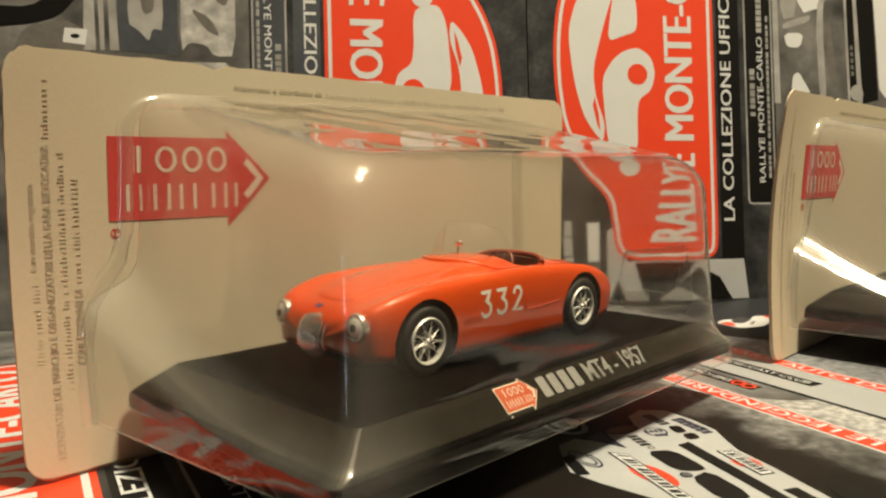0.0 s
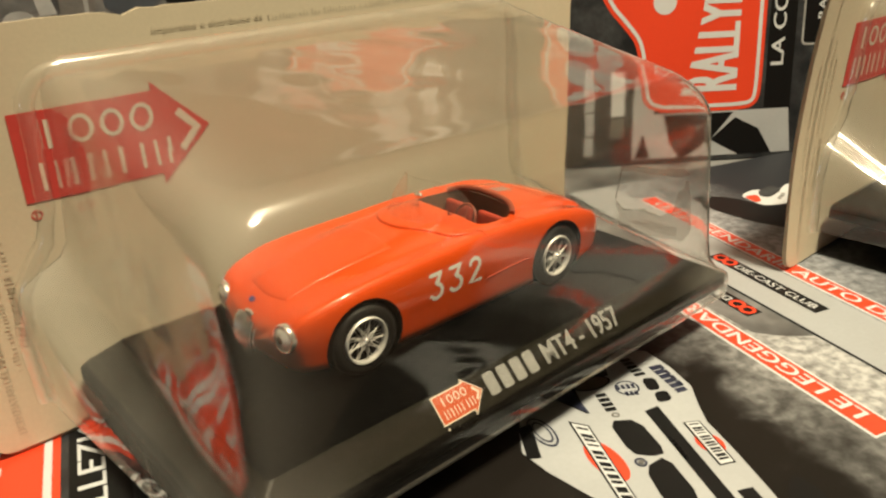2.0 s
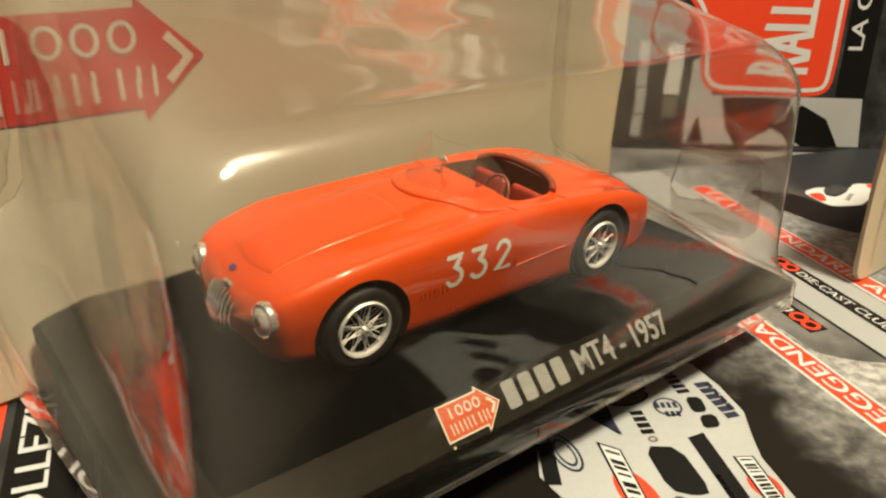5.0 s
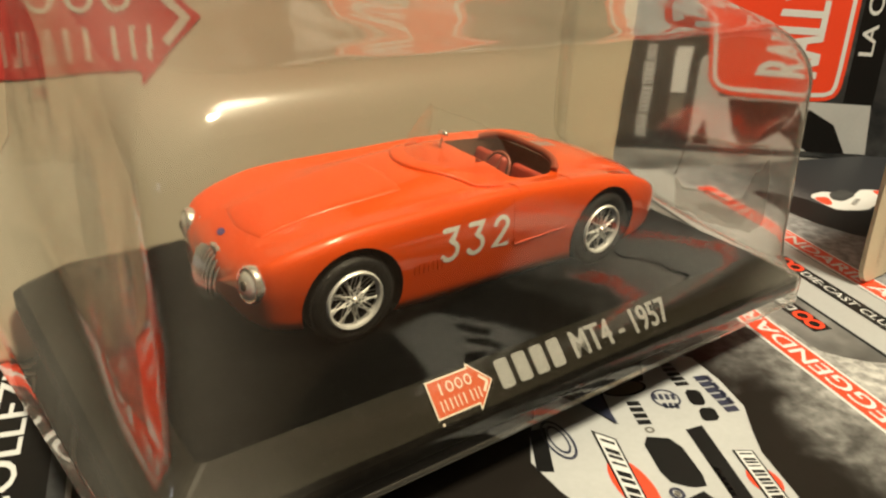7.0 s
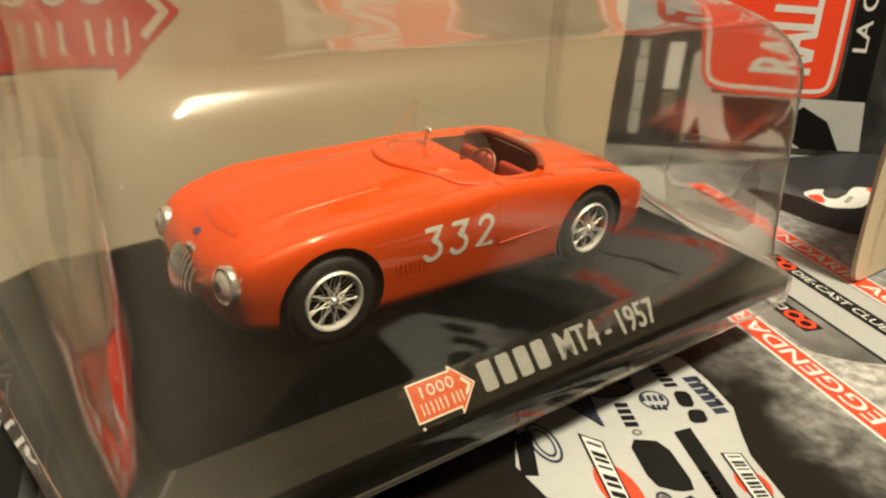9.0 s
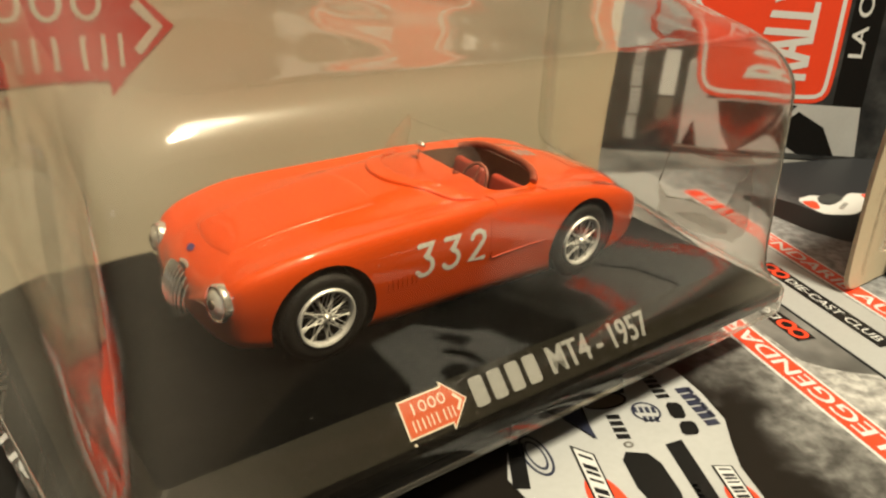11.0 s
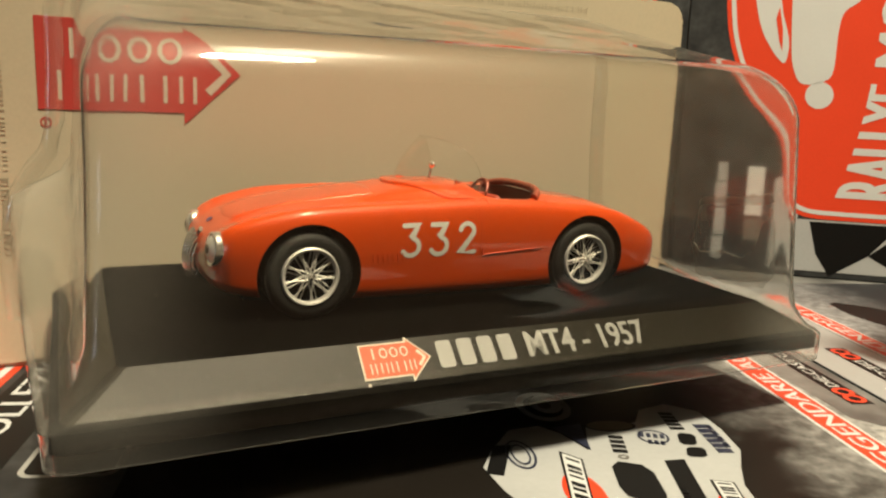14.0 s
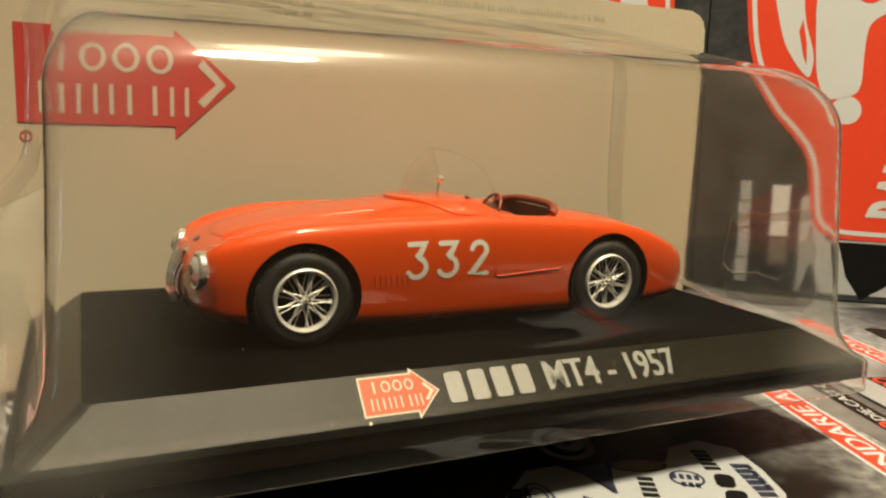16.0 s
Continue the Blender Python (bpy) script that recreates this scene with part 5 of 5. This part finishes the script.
# bonnet lid, door lines, flank crease, louvres
def laid_panel(name, place, nu, nv, lift, edge, label):
    """A raised sheet on the body: place(u, v) gives x and y; its border turns down into the skin over the share edge."""
    bm = bmesh.new()
    steps_u = [0, 0.4 * edge, edge] + [edge + (1 - 2 * edge) * i / nu for i in range(1, nu)] + [1 - edge, 1 - 0.4 * edge, 1]
    steps_v = [0, 0.4 * edge, edge] + [edge + (1 - 2 * edge) * i / nv for i in range(1, nv)] + [1 - edge, 1 - 0.4 * edge, 1]
    grid = []
    for u in steps_u:
        row = []
        for v in steps_v:
            x, y = place(u, v)
            hit, nrm, _, _ = skin.ray_cast(Vector((x, y, 90)), Vector((0, 0, -1)))
            m = min(u, v, 1 - u, 1 - v) / edge
            row.append(bm.verts.new((x, y, (hit.z if hit else 38.0) - 0.15 + (lift + 0.15) * math.sqrt(min(1.0, m)))))
        grid.append(row)
    for p, q in zip(grid, grid[1:]):
        for i in range(len(p) - 1):
            bm.faces.new((p[i], p[i + 1], q[i + 1], q[i]))
    return part(name, bm, M["paint"], car, label, smooth=70)


laid_panel("bonnet", lambda u, v: (-9.6 + 22.6 * u + 0.9 * math.sin(math.pi * v) * (2 * u - 1), (2 * v - 1) * (6.0 + 1.7 * u)), 26, 18, 0.18, 0.020, "raised red bonnet lid")


def cowl_place(u, v):
    """The band in front of the windscreen: u across the car, v from its front edge back to the glass."""
    k = abs(2 * u - 1)
    return 17.4 + 12.6 * k ** 2.2 + v * (3.4 - 2.2 * k ** 2), (2 * u - 1) * (13.1 - 1.5 * v)


laid_panel("cowl", cowl_place, 36, 8, 0.42, 0.06, "raised red band in front of the windscreen")
for sd in (-1, 1):
    seam("door_seam", [(31.0, sd * (12.0 + 3.2 * i / 8), 0) for i in range(8)], 0.16, M["paint"], down, 0.03)
    seam("door_seam", [(42.7, sd * (11.6 + 3.5 * i / 8), 0) for i in range(8)], 0.16, M["paint"], down, 0.03)
    flank = (0, -sd, 0)
    seam("door_seam", [(29.4, 0, 37.2 - 7.6 * i / 12) for i in range(13)], 0.07, M["seam"], flank)
    seam("flank_crease", [(29.9, 0, 30.6), (29.7, 0, 30.0), (29.9, 0, 29.55)] + [(30.2 + 10.8 * i / 12, 0, 29.5 + 0.06 * i) for i in range(13)] + [(41.3, 0, 30.6)], 0.14, M["seam"], flank, 0.0)
    for k in range(7):
        x = 10.0 + 0.85 * k
        seam("louvre", [(x, 0, 30.6), (x + 0.15, 0, 29.0)], 0.12, M["paint"], flank, 0.0)
seam("boot_seam", [(57 + 0.6 * math.sin(math.pi * i / 10), -7 + 14 * i / 10, 0) for i in range(11)], 0.07, M["seam"], down)

# grille, headlamps, badge
grille = part("grille", bmesh.ops.create_uvsphere(bm := bmesh.new(), u_segments=28, v_segments=14, radius=1.0) and bm, M["arch"], car, "oval chrome grille with upright bars", smooth=60)
lean = Matrix.Translation((-14.1, 0, 28.7)) @ Matrix.Rotation(radians(9), 4, "Y")
grille.data.transform(Matrix.Scale(MM, 4) @ lean @ Matrix.Diagonal((1900, 3900, 3900, 1)))
bm = lathe(bmesh.new(), [(3.4, -0.5), (3.9, -0.45), (4.12, -0.36), (4.26, -0.2), (4.26, 0.9)], 36, "X")
bm.transform(lean)
part("grille_frame", bm, M["chrome"], grille, smooth=50)
for k in range(11):
    y = -3.75 + 0.75 * k
    hz = 4.1 * math.sqrt(1 - (y / 4.5) ** 2)
    pts = [lean @ Vector((-0.1 - 2.3 * math.sqrt(max(0.0, 1 - (y / 4.7) ** 2 - (hz * s / 4.7) ** 2)), y, hz * s)) for s in [-1 + i / 5 for i in range(11)]]
    part("bar", tube(bmesh.new(), pts, 0.21, 6), M["chrome"], grille, smooth=60)
for sd in (-1, 1):
    lamp = new("headlamp")
    lamp.parent = car
    lamp.location = (-13.15 * MM, sd * 11.2 * MM, 31.5 * MM)
    lamp.rotation_euler = (0, radians(6), radians(-8 * sd))
    part("ring", lathe(bmesh.new(), [(2.3, 1.8), (2.6, 0.5), (2.7, -0.3), (2.66, -0.7), (2.48, -0.95), (2.25, -0.95), (2.1, -0.82), (2.0, -0.6)], 32, "X"), M["chrome"], lamp, "chrome headlamp ring", smooth=50)
    part("glass", lathe(bmesh.new(), [(2.14, -0.80), (1.75, -1.1), (1.1, -1.38), (0.45, -1.5), (0.001, -1.52)], 28, "X"), M["lens"], lamp, "clear headlamp glass", smooth=60)
    part("bulb", lathe(bmesh.new(), [(0.78, -1.36), (0.70, -1.58), (0.001, -1.66)], 16, "X"), M["bronze"], lamp, smooth=60)
bm = bmesh.new()
poly(bm, [(-12.1 + 0.5 * math.cos(a), 1.5 + 0.95 * math.sin(a)) for a in [2 * math.pi * i / 20 for i in range(20)]], 60)
decal("badge", bm, M["blue"], down, 0.12, "small oval blue badge on the nose")

# windscreen, cockpit trim, seats, steering wheel, mirror
def screen_column(sh):
    """The glass at one share across the car, from its foot on the cowl to its rounded upper edge."""
    k = abs(sh)
    foot = Vector((20.2 + 11.0 * k ** 2.2, 11.5 * sh, 0))
    hit, nrm, _, _ = skin.ray_cast(Vector((foot.x, foot.y, 90)), Vector((0, 0, -1)))
    foot.z = (hit.z if hit and hit.z > 36 else 38.6) + 0.1
    head = Vector((25.0 + 9.4 * k ** 2.0, 10.6 * sh, 48.3 - 1.6 * k * k))
    full = max(0.02, 1 - k ** 4.6) ** 0.5
    return [foot.lerp(head, full * j / 8) + Vector((-1.0 * math.sin(math.pi * j / 8), 0, 0)) * full for j in range(9)]


bm = bmesh.new()
columns = [screen_column(math.sin(math.pi / 2 * (-1 + i / 24))) for i in range(49)]
rows = [[bm.verts.new(p) for p in col] for col in columns]
for p, q in zip(rows, rows[1:]):
    for j in range(8):
        bm.faces.new((p[j], p[j + 1], q[j + 1], q[j]))
screen = part("windscreen", bm, M["screen"], car, "low wrap-around clear windscreen", smooth=60)
part("screen_edge", tube(bmesh.new(), [c[-1] for c in columns], 0.05, 6), M["screen_rim"], screen, smooth=60)


def rim_point(a, lift):
    c, s = math.cos(a), math.sin(a)
    x, y = 37.9 + 8.0 * math.copysign(abs(c) ** 0.62, c), 11.1 * math.copysign(abs(s) ** 0.68, s)
    hit, nrm, _, _ = skin.ray_cast(Vector((x, y, 80)), Vector((0, 0, -1)))
    return Vector((x, y, (hit.z if hit else 38.0) + lift))


trim_pts = [rim_point(radians(-62 + 124 * i / 40), 0.05 + 0.75 * math.cos(radians(-62 + 124 * i / 40)) ** 2) for i in range(41)]
part("cockpit_trim", tube(bmesh.new(), trim_pts, 0.7, 8), M["trim"], car, "brown padded cockpit edge", smooth=60)
for y in (-5.2, 5.2):
    seat = part("seat", boxed(33.5, 41.8, y - 4.2, y + 4.2, 30.2, 31.8, 0.7, 3), M["leather"], car, "red seat", smooth=50)
    bm = boxed(-0.9, 0.9, -4.2, 4.2, 0, 5.6, 0.85, 3)
    bm.transform(Matrix.Translation((41.2, y, 31.4)) @ Matrix.Rotation(radians(12), 4, "Y"))
    part("backrest", bm, M["leather"], seat, smooth=50)
bm = tube(bmesh.new(), [(0, 3.0 * math.cos(2 * math.pi * i / 28), 3.0 * math.sin(2 * math.pi * i / 28)) for i in range(28)], 0.3, 8, True)
for a in (90, 210, 330):
    tube(bm, [(0, 0, 0), (0, 3.0 * math.cos(radians(a)), 3.0 * math.sin(radians(a)))], 0.18, 6)
tube(bm, [(0, 0, 0), (-5, 0, 0)], 0.3, 6)
bm.transform(Matrix.Translation((33.6, -5.6, 38.4)) @ Matrix.Rotation(radians(28), 4, "Y"))
part("steering_wheel", bm, M["trim"], car, "thin brown steering wheel", smooth=50)
part("dashboard", boxed(30.2, 31.4, -9.0, 9.0, 33, 38.0, 0.5), M["leather"], car, smooth=40)
bm = bmesh.new()
bmesh.ops.create_uvsphere(bm, u_segments=20, v_segments=12, radius=1.0, matrix=Matrix.Translation((28.2, 2.6, 42.9)) @ Matrix.Diagonal((0.55, 1.3, 0.72, 1)))
mir = part("mirror", bm, M["chrome"], car, "small rounded chrome mirror", smooth=60)
part("stalk", tube(bmesh.new(), [(27.6, 2.6, 39.4), (28.2, 2.6, 42.6)], 0.22, 6), M["chrome"], mir)
# pale patch on the tail deck, underside plate
bm = bmesh.new()
for k in range(3):
    poly(bm, [(50.5 + 1.6 * k, 1.0), (51.4 + 1.6 * k, 1.0), (51.4 + 1.6 * k, 4.2), (50.5 + 1.6 * k, 4.2)], 60)
decal("deck_bars", bm, M["white"], down, 0.06, "white bars on the tail deck")
part("underside", boxed(-9, 64, -9.5, 9.5, 22.4, 25.0, 0.6), M["arch"], car)
part("axle", tube(bmesh.new(), [(0, -14, 27.5), (0, 14, 27.4)], 0.8, 10), M["arch"], car)
part("axle", tube(bmesh.new(), [(51.2, -14, 27.5), (51.2, 14, 27.4)], 0.8, 10), M["arch"], car)
for x in (12.0, 40.0):
    part("fixing_post", tube(bmesh.new(), [(x, 0, 20.6), (x, 0, 24)], 2.0, 12), M["arch"], car)

# lamp fitting of the room
lampset = thing("ceiling_lamp", "white ceiling lamp fitting with a round bulb", "lamp")
part("socket", lathe(bmesh.new(), [(0.001, 130), (22, 130), (30, 150), (24, 190), (8, 200), (0.001, 200)], 24, "Z"), M["paper_white"], lampset, smooth=40)
part("cord", tube(bmesh.new(), [(0, 0, 200), (0, 0, 600)], 3, 8), M["paper_white"], lampset)
lampset.location = LAMP
